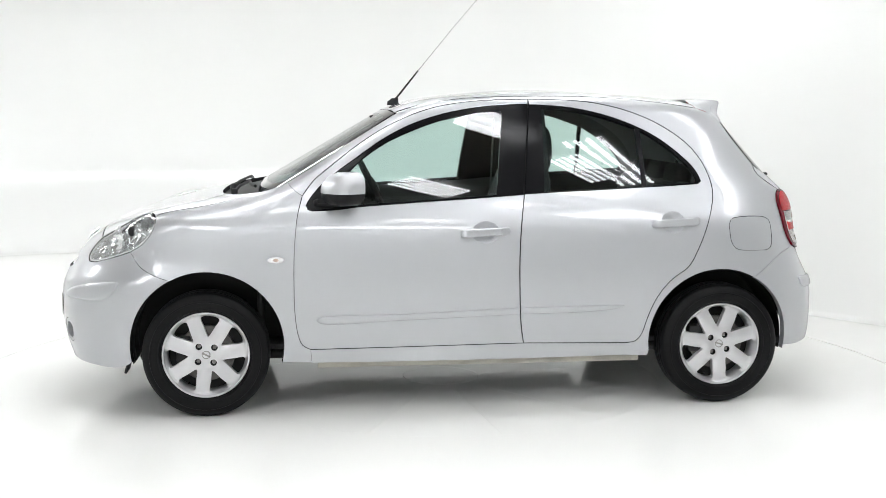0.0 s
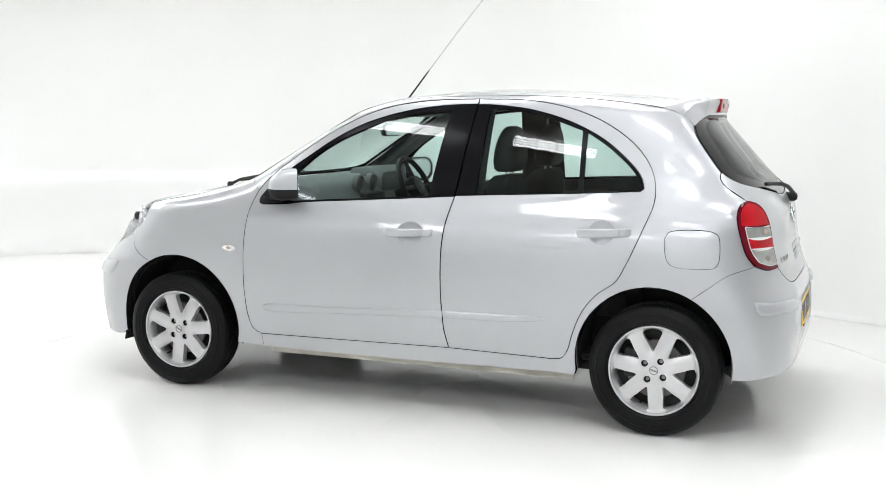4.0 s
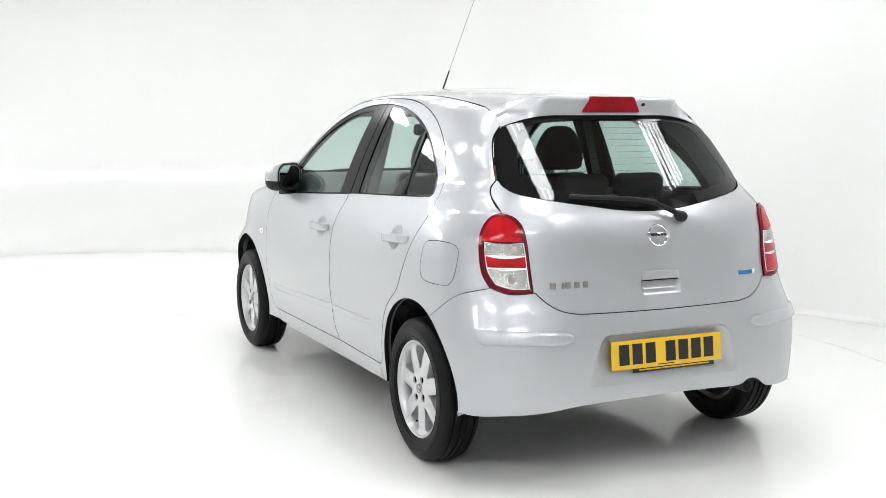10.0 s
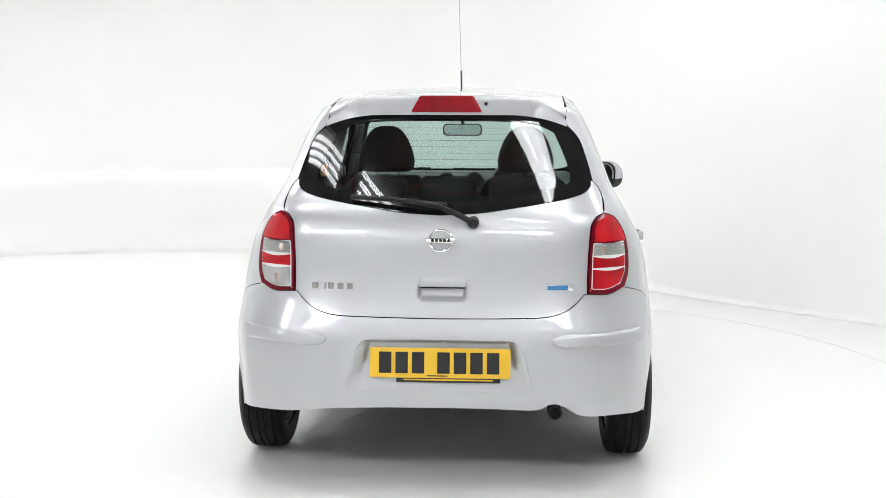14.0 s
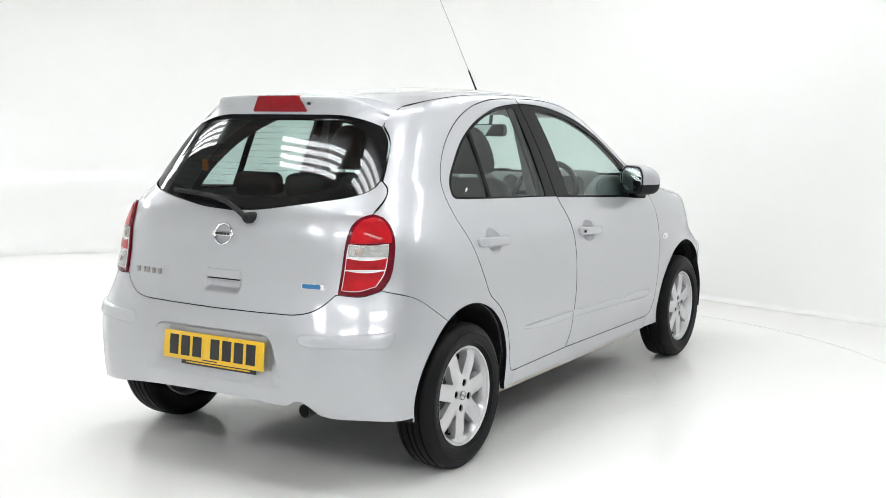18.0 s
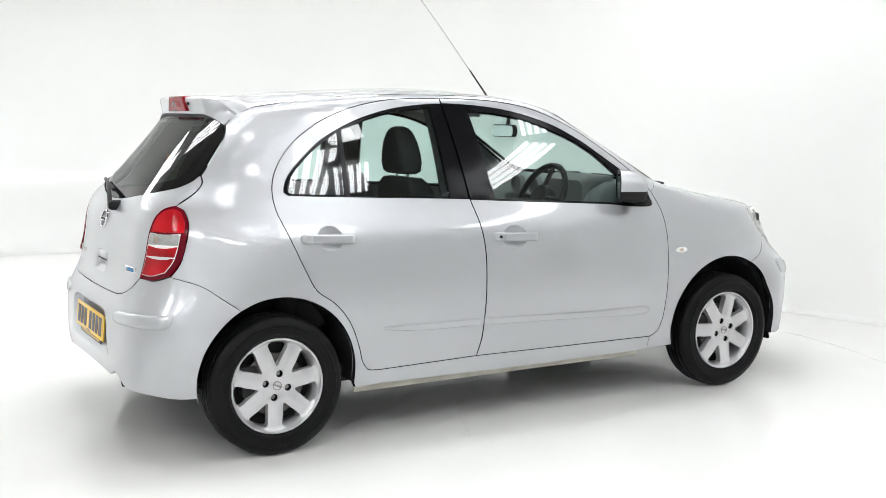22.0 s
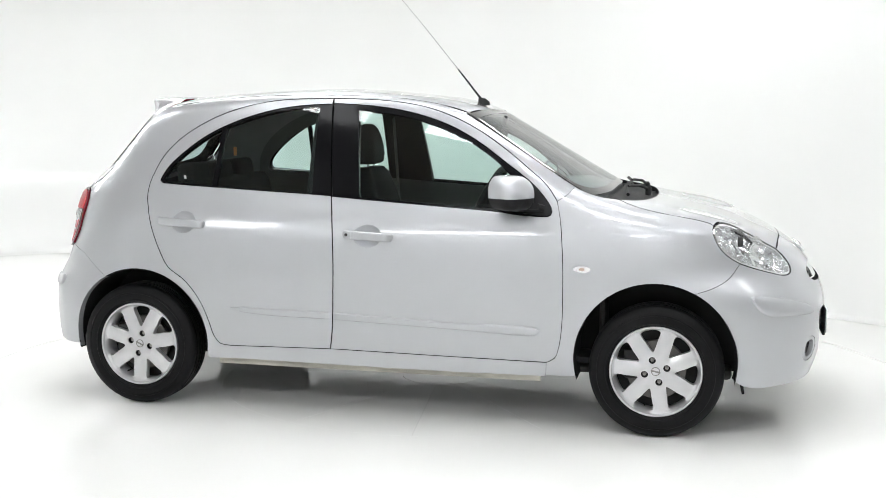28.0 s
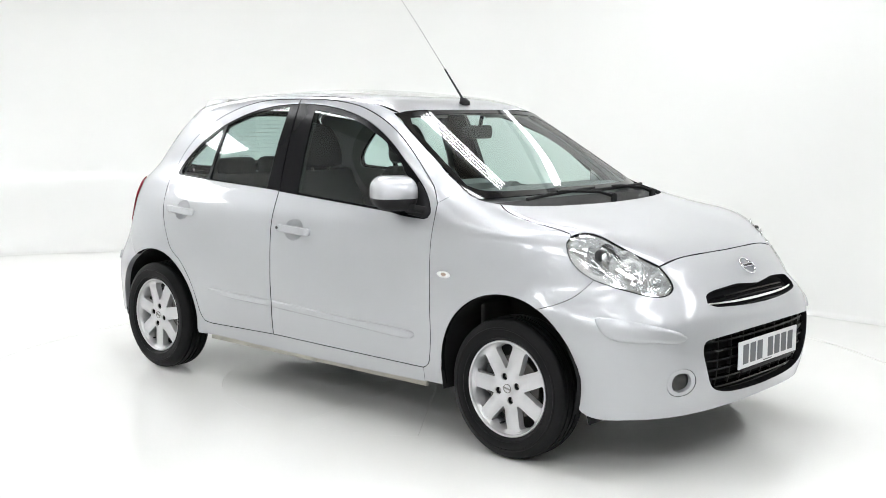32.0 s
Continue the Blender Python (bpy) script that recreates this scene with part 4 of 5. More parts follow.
    for bx, bz in bolts:
        part("wheel_bolt", lathe([(0.0092, 0.030), (0.0092, 0.044), (0.0075, 0.047), (0.004, 0.0472)], 12, at=(bx, 0, bz)), STEEL, hub)
    for bx, bz in bolts:
        part("bolt_well", lathe([(0.0175, 0.026), (0.0152, 0.056), (0.0135, 0.056), (0.0135, 0.032), (0.004, 0.031)], 16, at=(bx, 0, bz)), BLACK_PLASTIC, hub)
    part("brake_disc", lathe([(0.05, 0.022), (0.128, 0.022), (0.130, 0.020), (0.130, 0.0), (0.05, 0.0)], 48), DISC_METAL, hub)
    part("brake_caliper", box((0.07, 0.06, 0.13), (0.105, 0.0, 0.02), 0.012), DARK_METAL, hub)
    part("valve", lathe([(0.004, 0.0), (0.004, 0.03)], 8, at=(0.160 * math.cos(radians(-90 + spin + 25)), 0.02, 0.160 * math.sin(radians(-90 + spin + 25)))), BLACK_PLASTIC, hub)
    part("drum_back", lathe([(0.182, -0.03), (0.182, -0.045)], 48), DARK_METAL, hub)
    return hub


WHEEL_Y = 0.738
for wx, flip, spin, bolt in ((1.225, False, 7, 49), (-1.225, False, -4, 35), (1.225, True, -9, 72), (-1.225, True, 3, 14)):
    wheel = build_wheel(spin, bolt)
    wheel.matrix_basis = pose(wx, -WHEEL_Y if flip else WHEEL_Y, 0.292, 0, 0, 180 if flip else 0)
    wheel.parent = car
    wheel["label"] = "alloy wheel with black tyre"

# ---- linings and what closes the body ----
PILLAR_TRIM = material("pale_grey_pillar_trim", (0.24, 0.243, 0.24), rough=0.7, bump=0.3, vary=0.1, scale=80)
both("pillar_lining", frame_loop, SIDE, PILLAR_TRIM, (car, car), "dark grey inner lining", push=0.030, flange=0, step=0.06)
for sgn, door in zip((False, True), FD):
    place("door_lining", panel_mesh("door_lining", loop(DOOR_F_LOW, DOOR_F_UP, side_pts([(-.318, 1.468), (-.3135, 1.443)]), DLO_F_TOP, DLO_F_BOT, B_LOW, DOOR_BOTTOM), SIDE, flip=sgn, push=0.034, flange=0, step=0.06, gap=-0.004), GREY_TRIM, door, "dark grey door card")
    place("pillar_cover", panel_mesh("pillar_cover", loop(side_pts([(-.18, 1.43), (-.135, 1.01)]), side_pts([(-.135, 1.01), (-.40, 1.02)]), side_pts([(-.40, 1.02), (-.40, 1.445)]), side_pts([(-.40, 1.445), (-.18, 1.43)])), SIDE, flip=sgn, push=0.022, flange=0.01, step=0.06), BLACK_PLASTIC, car, "black inner pillar cover")
for sgn, door in zip((False, True), RD):
    place("door_lining", panel_mesh("door_lining", loop(REAR_UP, REAR_BOTTOM, list(reversed(B_LOW)), list(reversed(DLO_R_BOT)), list(reversed(DLO_R_TOP)), side_pts([(-.3195, 1.441), (-.318, 1.468)])), SIDE, flip=sgn, push=0.034, flange=0, step=0.06, gap=-0.004), GREY_TRIM, door, "dark grey door card")
panel("headlining", loop(ROOF_EDGE, top_pts([(-1.183, .480), (-1.19, 0), (-1.183, -.480)]), mirrored(ROOF_EDGE), top_pts([(.335, -.505), (.360, 0), (.335, .505)])), TOP, LINING, car, "pale fabric headlining", push=0.03, flange=0, step=0.07)
panel("tailgate_lining", loop(*half_t, *[mirrored(s) for s in reversed(half_t)]), BACK, GREY_TRIM, car, "dark grey inner lining", push=0.05, flange=0, step=0.07)
hd = (hood_front[::-1], LAMP_UP[::-1], [LAMP_UP[0], HOOD_SHUT[0]], HOOD_SHUT, cowl_edge)
panel("engine_cover", loop(*hd, *[mirrored(s) for s in reversed(hd)]), TOP, DARK_METAL, car, "dark underside of the bonnet", push=0.03, flange=0, step=0.08, gap=-0.01)
panel("bumper_core", loop(*half_f, *[mirrored(s) for s in reversed(half_f)]), FAN_F, BLACK_PLASTIC, car, "black plastic behind the grille", push=0.062, flange=0, step=0.06)
panel("bumper_core", loop(*half_r, *[mirrored(s) for s in reversed(half_r)]), FAN_R, BLACK_PLASTIC, car, "black plastic behind the bumper", push=0.05, flange=0, step=0.06, gap=0.03)


def arch_liner(cx, cz, r, y0, y1, a0, a1):
    bm = bmesh.new()
    rows = []
    for a in np.linspace(radians(a0), radians(a1), 28):
        wob = 0.004 * math.sin(a * 9)
        rows.append([bm.verts.new((cx + (r + wob * k) * math.cos(a), y, cz + (r + wob * k) * math.sin(a))) for k, y in ((0, y0), (1, y0 - 0.05), (1, (y0 + y1) / 2), (0, y1))])
    for a, b in zip(rows, rows[1:]):
        for j in range(3):
            bm.faces.new((a[j], b[j], b[j + 1], a[j + 1]))
    bm.faces.new([row[-1] for row in rows])
    return bm


for sgn in (1, -1):
    part("arch_liner", arch_liner(ARCH_F[0], ARCH_F[1], 0.352, 0.755 * sgn, 0.50 * sgn, -14, 196), BLACK_PLASTIC, car, "black plastic wheel arch liner")
    part("arch_liner", arch_liner(ARCH_R[0], ARCH_R[1], 0.345, 0.735 * sgn, 0.50 * sgn, -9, 191), BLACK_PLASTIC, car, "black plastic wheel arch liner")
    bm = box((1.56, 0.014, 0.034), (-0.066, 0.722 * sgn, 0.219), 0.004)
    part("sill_flange", bm, SILL_DIRT, car, "dirty worn pinch flange under the sill")
    part("mud_guard", box((0.012, 0.11, 0.075), (1.588, 0.70 * sgn, 0.238), 0.004, rot=(0, -14, 0)), BLACK_PLASTIC, car)
bm = box((2.6, 1.24, 0.05), (0.25, 0, 0.250), 0.02)
for cx in (0.35, 0.0, -0.35):
    box((2.2, 0.10, 0.05), (0.2, cx, 0.215), 0.02, bm=bm)
part("underbody", bm, DARK_METAL, car, "dark pressed steel underbody")
part("rear_axle", tube([(-1.225, -0.62, 0.26), (-1.20, -0.3, 0.25), (-1.20, 0.3, 0.25), (-1.225, 0.62, 0.26)], 0.035, 10), DARK_METAL, car)
part("front_axle", tube([(1.225, -0.66, 0.27), (1.2, 0, 0.24), (1.225, 0.66, 0.27)], 0.03, 10), DARK_METAL, car)
part("exhaust", tube([(-0.9, -0.30, 0.23), (-1.3, -0.40, 0.25), (-1.60, -0.43, 0.296), (-1.762, -0.432, 0.298)], 0.026, 14), DARK_METAL, car, "dark steel exhaust pipe")
# A solid near-black plug on the pipe's end gives the hole's darkness by colour.
part("exhaust_bore_shade", lathe([(0.022, -1.70), (0.022, -1.7632)], 14, "x", (0, -0.432, 0.298)), GAP_SHADE, car)
part("silencer", lathe([(0.04, -0.22), (0.07, -0.2), (0.07, 0.2), (0.04, 0.22)], 20, at=(-1.50, -0.05, 0.385)), DARK_METAL, car)
part("bulkhead", box((0.03, 1.34, 0.72), (0.98, 0, 0.62), 0.02), DARK_METAL, car)
part("cabin_floor", box((2.5, 1.36, 0.03), (-0.3, 0, 0.30), 0.01), FABRIC, car, "dark carpeted cabin floor")
part("luggage_floor", box((0.72, 1.06, 0.03), (-1.33, 0, 0.62), 0.01), FABRIC, car, "dark carpeted boot floor")


# ---- fittings on the flanks ----
def bar_handle(x0, x1, z0, z1, sgn, ends=(1, 1)):
    """A grip bar that stands off the door, rounded at the ends named."""
    secs = []
    for u in (0, .015, .04, .08, .15, .25, .4, .55, .7, .82, .9, .95, .98, 1):
        x, z = x0 + (x1 - x0) * u, z0 + (z1 - z0) * u
        y = side_pts([(x, z)])[0][1]
        e = min(u if ends[0] else 1, 1 - u if ends[1] else 1)
        rise = 0.010 + 0.016 * min(1, e * abs(x1 - x0) / 0.022) ** 0.7
        h = 0.038 * min(1, 0.45 + 0.55 * (e * abs(x1 - x0) / 0.010) ** 0.5)
        secs.append([(x, sgn * (y + rise - 0.009 + b), z + a) for a, b in rounded_ring(h, 0.018, 0.0075, 5)])
    return loft(secs)


for sgn, fd, rd in zip((1, -1), FD, RD):
    part("door_handle", bar_handle(0.046, -0.1435, 0.843, 0.852, sgn, (1, 0)), SILVER, fd, "silver grip handle")
    part("handle_cap", bar_handle(-0.1445, -0.188, 0.852, 0.854, sgn, (0, 1)), SILVER, fd)
    part("door_handle", bar_handle(-0.872, -1.0625, 0.880, 0.889, sgn, (1, 0)), SILVER, rd, "silver grip handle")
    part("handle_cap", bar_handle(-1.0635, -1.110, 0.889, 0.892, sgn, (0, 1)), SILVER, rd)
    if sgn < 0:
        y = side_pts([(-0.166, 0.853)])[0][1]
        part("key_lock", lathe([(0.007, -0.004), (0.007, 0.002)], 12, at=(-0.166, -(y + 0.026), 0.853)), DARK_METAL, fd, "dark key cylinder")

MOULD_F = (side_pts([(.720, .448), (.712, .458), (.3, .471), (-.238, .491)]), side_pts([(.720, .446), (.700, .430), (.3, .438), (-.238, .456)]))
MOULD_R = (side_pts([(-.252, .491), (-.5, .494), (-.735, .494), (-.752, .489)]), side_pts([(-.252, .457), (-.55, .462), (-.70, .476), (-.752, .488)]))
for fl in (False, True):
    part("side_moulding", strip_mesh("side_moulding", *MOULD_F, SIDE, 0.010, 70, fl), SILVER, FD[fl], "silver rubbing strip")
    part("side_moulding", strip_mesh("side_moulding", *MOULD_R, SIDE, 0.010, 50, fl), SILVER, RD[fl], "silver rubbing strip")
IND = np.array(curve(side_pts([(.900 + .038 * math.cos(a), .731 + .014 * math.sin(a)) for a in np.linspace(0, 2 * math.pi, 14, endpoint=False)]), 0.008, True))
IND_IN = np.array(curve(side_pts([(.900 + .013 * math.cos(a), .731 + .0075 * math.sin(a)) for a in np.linspace(0, 2 * math.pi, 10, endpoint=False)]), 0.005, True))
for ob, flip in zip(both("side_indicator", IND, SIDE, REFLECTOR, (car, car), "small clear oval side indicator", push=-0.004, flange=0.005, gap=0, step=0.01), (False, True)):
    panel("indicator_bulb", IND_IN, SIDE, PALE_AMBER, ob, "amber bulb behind clear lens", push=-0.0055, flange=0.002, gap=0, step=0.006, flip=flip)


def mirror_shell(upper):
    """Door mirror housing about its own middle, outboard towards +y: a rounded shell, in its cap or its base."""
    secs = []
    for u in np.linspace(0, 1, 15):
        x = -0.064 + 0.138 * u
        k = (1 - max(0, (u - 0.25) / 0.75) ** 2.6) ** 0.5 if u < 1 else 0.02
        k = max(k, 0.03)
        w, h, dy, dz = 0.206 * k ** 0.7, 0.149 * k, -0.012 * u ** 2, -0.022 * u ** 2
        ring = []
        for a, b in rounded_ring(w, h, min(w, h) * 0.40, 9):
            z = dz + b
            z = max(z, -0.022) if upper else min(z, -0.0222)
            k = 0.0 if upper else -0.002
            ring.append((x, dy + a + k * (1 if a > 0 else -1), z))
        secs.append(ring)
    return loft(secs)


for sgn, fd in zip((1, -1), FD):
    mir = new("door_mirror")
    mir.parent, mir["label"] = fd, "silver door mirror with a black base, folded part way"
    mir.matrix_basis = pose(0.600, 0.803 * sgn, 1.056, 0, 0, 32 * sgn)
    for keep_up, mat, nm in ((True, SILVER, "mirror_cap"), (False, BLACK_PLASTIC, "mirror_base")):
        part(nm, mirror_shell(keep_up), mat, mir)
    part("mirror_rim", loft([[(x, a * k, b * k) for a, b in rounded_ring(0.190, 0.136, 0.055, 8)] for x, k in ((-0.050, 1.035), (-0.064, 1.03), (-0.068, 0.97), (-0.062, 0.90))]), BLACK_PLASTIC, mir)
    part("mirror_glass", loft([[(x, a * k, b * k) for a, b in rounded_ring(0.164, 0.116, 0.046, 8)] for x, k in ((-0.060, 1.0), (-0.0645, 0.98))]), MIRROR, mir)
    arm = part("mirror_arm", loft([[(0.668 + a, sgn * y, z + b) for a, b in rounded_ring(w, h, 0.010, 4)] for y, z, w, h in ((0.728, 0.978, 0.13, 0.034), (0.750, 0.984, 0.12, 0.036), (0.775, 0.992, 0.10, 0.030), (0.80, 1.000, 0.08, 0.024))]), BLACK_PLASTIC, fd, "black mirror foot")
    SAIL = loop(side_pts([(.730, .951), (.752, .957), (.758, .975), (.742, 1.004), (.681, 1.073), (.636, 1.105)]), side_pts([(.636, 1.105), (.630, .962)]), side_pts([(.630, .962), (.730, .951)]))
    panel("mirror_sail", SAIL, SIDE, BLACK_PLASTIC, fd, "black plastic corner piece", push=-0.003, gap=0.002, flange=0.006, flip=sgn < 0)

# ---- front: lamps, grilles, plate, emblem ----
def inner_loop(outline, lift, by):
    return lift.lay(shrink(lift.flat(np.asarray(outline)), by))


def clip_flat(poly, nx, ny, d):
    """The part of a flat outline where nx*u + ny*v <= d."""
    out = []
    for a, b in zip(poly, np.roll(poly, -1, 0)):
        fa, fb = nx * a[0] + ny * a[1] - d, nx * b[0] + ny * b[1] - d
        if fa <= 0:
            out.append(a)
        if (fa < 0) != (fb < 0):
            out.append(a + (b - a) * fa / (fa - fb))
    return np.array(out)


lamp_loop = loop(LAMP_OUT, LAMP_UP, LAMP_LOW)


def dish(r, depth, at, way, flat=0.25, n=28):
    """A shallow reflecting bowl open towards way."""
    bm = lathe([(r * k, -depth * (1 - k * k)) for k in (flat, 0.45, 0.62, 0.78, 0.9, 1.0)], n, "z")
    q = Vector(way).to_track_quat("Z", "Y").to_matrix().to_4x4()
    bmesh.ops.transform(bm, matrix=Matrix.Translation(at) @ q, verts=bm.verts)
    top = max(bm.faces, key=lambda f: len(f.verts) * 10 + (f.calc_center_median() - Vector(at)).dot(Vector(way)))
    bm.faces.remove(top)
    return bm


for sgn in (1, -1):
    hl = new("headlamp")
    hl.parent, hl["label"] = car, "clear-lensed almond-shaped headlamp"
    fl = sgn < 0
    panel("lens", lamp_loop, FAN_F, LENS, hl, "clear plastic lens", push=-0.003, flange=0.004, gap=0.002, step=0.03, flip=fl)
    rim_in = inner_loop(lamp_loop, FAN_F, 0.0042)
    panel("lamp_rim", lamp_loop, FAN_F, BLACK_TRIM, hl, "black lamp edge", holes=[rim_in], push=0.003, flange=0.004, gap=0.0015, step=0.03, flip=fl)
    panel("lamp_bowl", lamp_loop, FAN_F, REFLECTOR, hl, "silvered lamp housing", push=0.052, flange=0, gap=-0.006, step=0.03, flip=fl)
    panel("lamp_wall", lamp_loop, FAN_F, REFLECTOR, hl, push=0.004, flange=0.05, gap=0.004, step=0.03, flip=fl, holes=[inner_loop(lamp_loop, FAN_F, 0.012)])
    w = Vector((0.86, 0.44 * sgn, 0.16)).normalized()
    part("main_reflector", dish(0.074, 0.045, (1.640, 0.590 * sgn, 0.800), w), REFLECTOR, hl)
    part("dip_reflector", dish(0.066, 0.045, (1.560, 0.640 * sgn, 0.845), w), REFLECTOR, hl)
    part("indicator_reflector", dish(0.040, 0.03, (1.722, 0.520 * sgn, 0.745), w), REFLECTOR, hl)
    for bx, by, bz, r in ((1.652, 0.596, 0.803, 0.016), (1.572, 0.646, 0.848, 0.018), (1.73, 0.524, 0.748, 0.010)):
        bm = bmesh.new()
        bmesh.ops.create_uvsphere(bm, u_segments=14, v_segments=9, radius=r, matrix=Matrix.Translation((bx, by * sgn, bz)))
        part("bulb_shield", bm, CHROME, hl)
    part("lamp_divider", tube([(1.530, 0.612 * sgn, 0.893), (1.585, 0.600 * sgn, 0.868), (1.615, 0.602 * sgn, 0.838)], 0.004, 8, 0.008), DARK_METAL, hl)
    part("lamp_divider", tube([(1.70, 0.55 * sgn, 0.80), (1.715, 0.57 * sgn, 0.745), (1.70, 0.60 * sgn, 0.725)], 0.004, 8), CHROME, hl)
    part("lamp_divider", tube([(1.600, 0.630 * sgn, 0.77), (1.570, 0.655 * sgn, 0.80), (1.535, 0.675 * sgn, 0.85)], 0.004, 8), CHROME, hl)

    for k in range(7):
        part("reflector_rib", tube([(1.688 + 0.009 * k, (0.572 - 0.008 * k) * sgn, 0.728 + 0.002 * k), (1.668 + 0.009 * k, (0.562 - 0.008 * k) * sgn, 0.790 - 0.004 * k)], 0.0022, 6), CHROME, hl)
    part("dip_hood", loft([[(1.555 + dx, (0.652 + a) * sgn, 0.852 + b) for a, b in rounded_ring(0.05 * g, 0.044 * g, 0.016, 4)] for dx, g in ((0.0, 1.0), (0.016, 1.0), (0.022, 0.8))]), DARK_METAL, hl)

    fog = new("fog_lamp")
    fog.parent, fog["label"] = front_bumper, "round front fog lamp in a silver ring"
    fo = fogs[0]
    ring_in = inner_loop(fo, FAN_F, 0.016)
    panel("lamp_ring", fo, FAN_F, SILVER, fog, holes=[ring_in], push=0.001, flange=0.02, gap=0.0004, step=0.014, flip=fl)
    c = np.mean(fo, 0)
    wf = Vector((0.93, 0.36 * sgn, 0.0)).normalized()
    part("reflector", dish(0.040, 0.035, (c[0] - 0.020, c[1] * sgn - 0.006 * sgn, c[2]), wf), DARK_METAL, fog)
    bm = lathe([(0.040, 0.0), (0.030, 0.006), (0.012, 0.010)], 28, "z")
    bmesh.ops.transform(bm, matrix=Matrix.Translation((c[0] - 0.018, c[1] * sgn - 0.006 * sgn, c[2])) @ wf.to_track_quat("Z", "Y").to_matrix().to_4x4(), verts=bm.verts)
    part("lens", bm, LENS, fog)

STRIP_F = ([(1.613, .758, .625), (1.628, .749, .630), (1.738, .684, .618), (1.820, .614, .597), (1.871, .553, .573), (1.886, .533, .556), (1.888, .531, .547)],
           [(1.615, .758, .620), (1.632, .763, .593), (1.659, .755, .563), (1.698, .736, .544), (1.800, .659, .537), (1.881, .548, .536), (1.888, .531, .545)])
STRIP_R = ([(-1.622, .741, .607), (-1.626, .738, .610), (-1.70, .660, .606), (-1.755, .550, .601), (-1.778, .440, .592), (-1.786, .420, .580), (-1.788, .418, .571)],
           [(-1.624, .741, .602), (-1.640, .748, .572), (-1.660, .738, .556), (-1.700, .690, .553), (-1.750, .590, .552), (-1.780, .440, .551), (-1.788, .418, .565)])
for fl in (False, True):
    part("bumper_strip", strip_mesh("bumper_strip", *STRIP_F, FAN_F, 0.010, 50, fl), SILVER, front_bumper, "body-coloured bumper strip")
    part("bumper_strip", strip_mesh("bumper_strip", *STRIP_R, FAN_R, 0.010, 50, fl), SILVER, rear_bumper, "body-coloured bumper strip")

panel("upper_grille", ugrille, FAN_F, GAP_SHADE, front_bumper, "black upper grille opening", push=0.030, flange=0, gap=-0.01, step=0.03)
wing_top = [(1.9, y, .668 + .001 * (y / .36) ** 2) for y in np.linspace(.372, -.372, 21)]
wing_low = [(1.9, y, .659 + .006 * (y / .36) ** 2) for y in np.linspace(-.372, .372, 21)]
panel("grille_bar", loop(wing_top, wing_low), FAN_F, CHROME, front_bumper, "chrome wing-shaped grille bar", push=0.008, flange=0.016, gap=0, step=0.02)
for zz, pz in ((.698, .024), (.682, .026), (.650, .026)):
    panel("grille_slat", loop([(1.9, y, zz - .012 * (y / .36) ** 2 + .003) for y in np.linspace(.33, -.33, 15)], [(1.9, y, zz - .012 * (y / .36) ** 2 - .003) for y in np.linspace(-.33, .33, 15)]), FAN_F, BLACK_TRIM, front_bumper, push=pz, flange=0.012, gap=0, step=0.02)
panel("lower_grille", lgrille, FAN_F, GAP_SHADE, front_bumper, "black lower grille opening", push=0.045, flange=0, gap=-0.01, step=0.04)
for i in range(6):
    zz = 0.522 - 0.0385 * i
    half = 0.452 if i < 3 else 0.445 - 0.030 * (i - 2)
    panel("grille_slat", loop([(1.9, y, zz + .004) for y in np.linspace(half, -half, 15)], [(1.9, y, zz - .004) for y in np.linspace(-half, half, 15)]), FAN_F, BLACK_TRIM, front_bumper, push=0.016, flange=0.020, gap=0, step=0.03)
for y in np.linspace(-0.36, 0.36, 9):
    zt, zb = 0.540, 0.320
    panel("grille_rib", loop([(1.95, y + .003, zb), (1.95, y + .003, zt)], [(1.95, y + .003, zt), (1.95, y - .003, zt)], [(1.95, y - .003, zt), (1.95, y - .003, zb)], [(1.95, y - .003, zb), (1.95, y + .003, zb)]), FAN_F, BLACK_PLASTIC, front_bumper, push=0.024, flange=0.014, gap=0, step=0.03)


def number_plate(name, at, turn, base_mat, ink, label):
    """A plate with plain bars for its characters."""
    pl = part(name, box((0.520, 0.006, 0.111), (0, 0, 0), 0.002), base_mat, car, label)
    pl.matrix_basis = pose(*at, turn[0], 0, turn[1])
    x = -0.203
    for k in range(7):
        part("plate_bar", box((0.046, 0.001, 0.079), (x, -0.0036, 0.001)), ink, pl, smooth=False)
        x += 0.061 if k != 2 else 0.094
    part("maker_line", box((0.075, 0.001, 0.004), (-0.01, -0.0036, -0.047)), ink, pl, smooth=False)
    for sx in (-0.236, 0.236):
        part("plate_screw", lathe([(0.006, -0.0036), (0.005, -0.0056)], 12, at=(sx, 0, 0.006)), base_mat, pl)
    return pl


rear_plate = number_plate("rear_number_plate", (-1.7915, -0.005, 0.488), (-6, -90), YELLOW, PLATE_INK, "yellow rear number plate with dark bars")
part("dealer_strip", box((0.385, 0.005, 0.020), (0.03, 0.001, -0.062), 0.002), PLATE_INK, rear_plate, "thin black strip under the plate")
part("dealer_line", box((0.33, 0.001, 0.005), (0.03, -0.002, -0.062)), YELLOW, rear_plate, smooth=False)
front_plate = number_plate("front_number_plate", (1.973, -0.018, 0.452), (0, 90), WHITE_PLATE, PLATE_GREY, "white front number plate with grey bars")
part("plate_holder", box((0.44, 0.012, 0.024), (0.0, 0.006, -0.062), 0.003), BLACK_PLASTIC, front_plate)


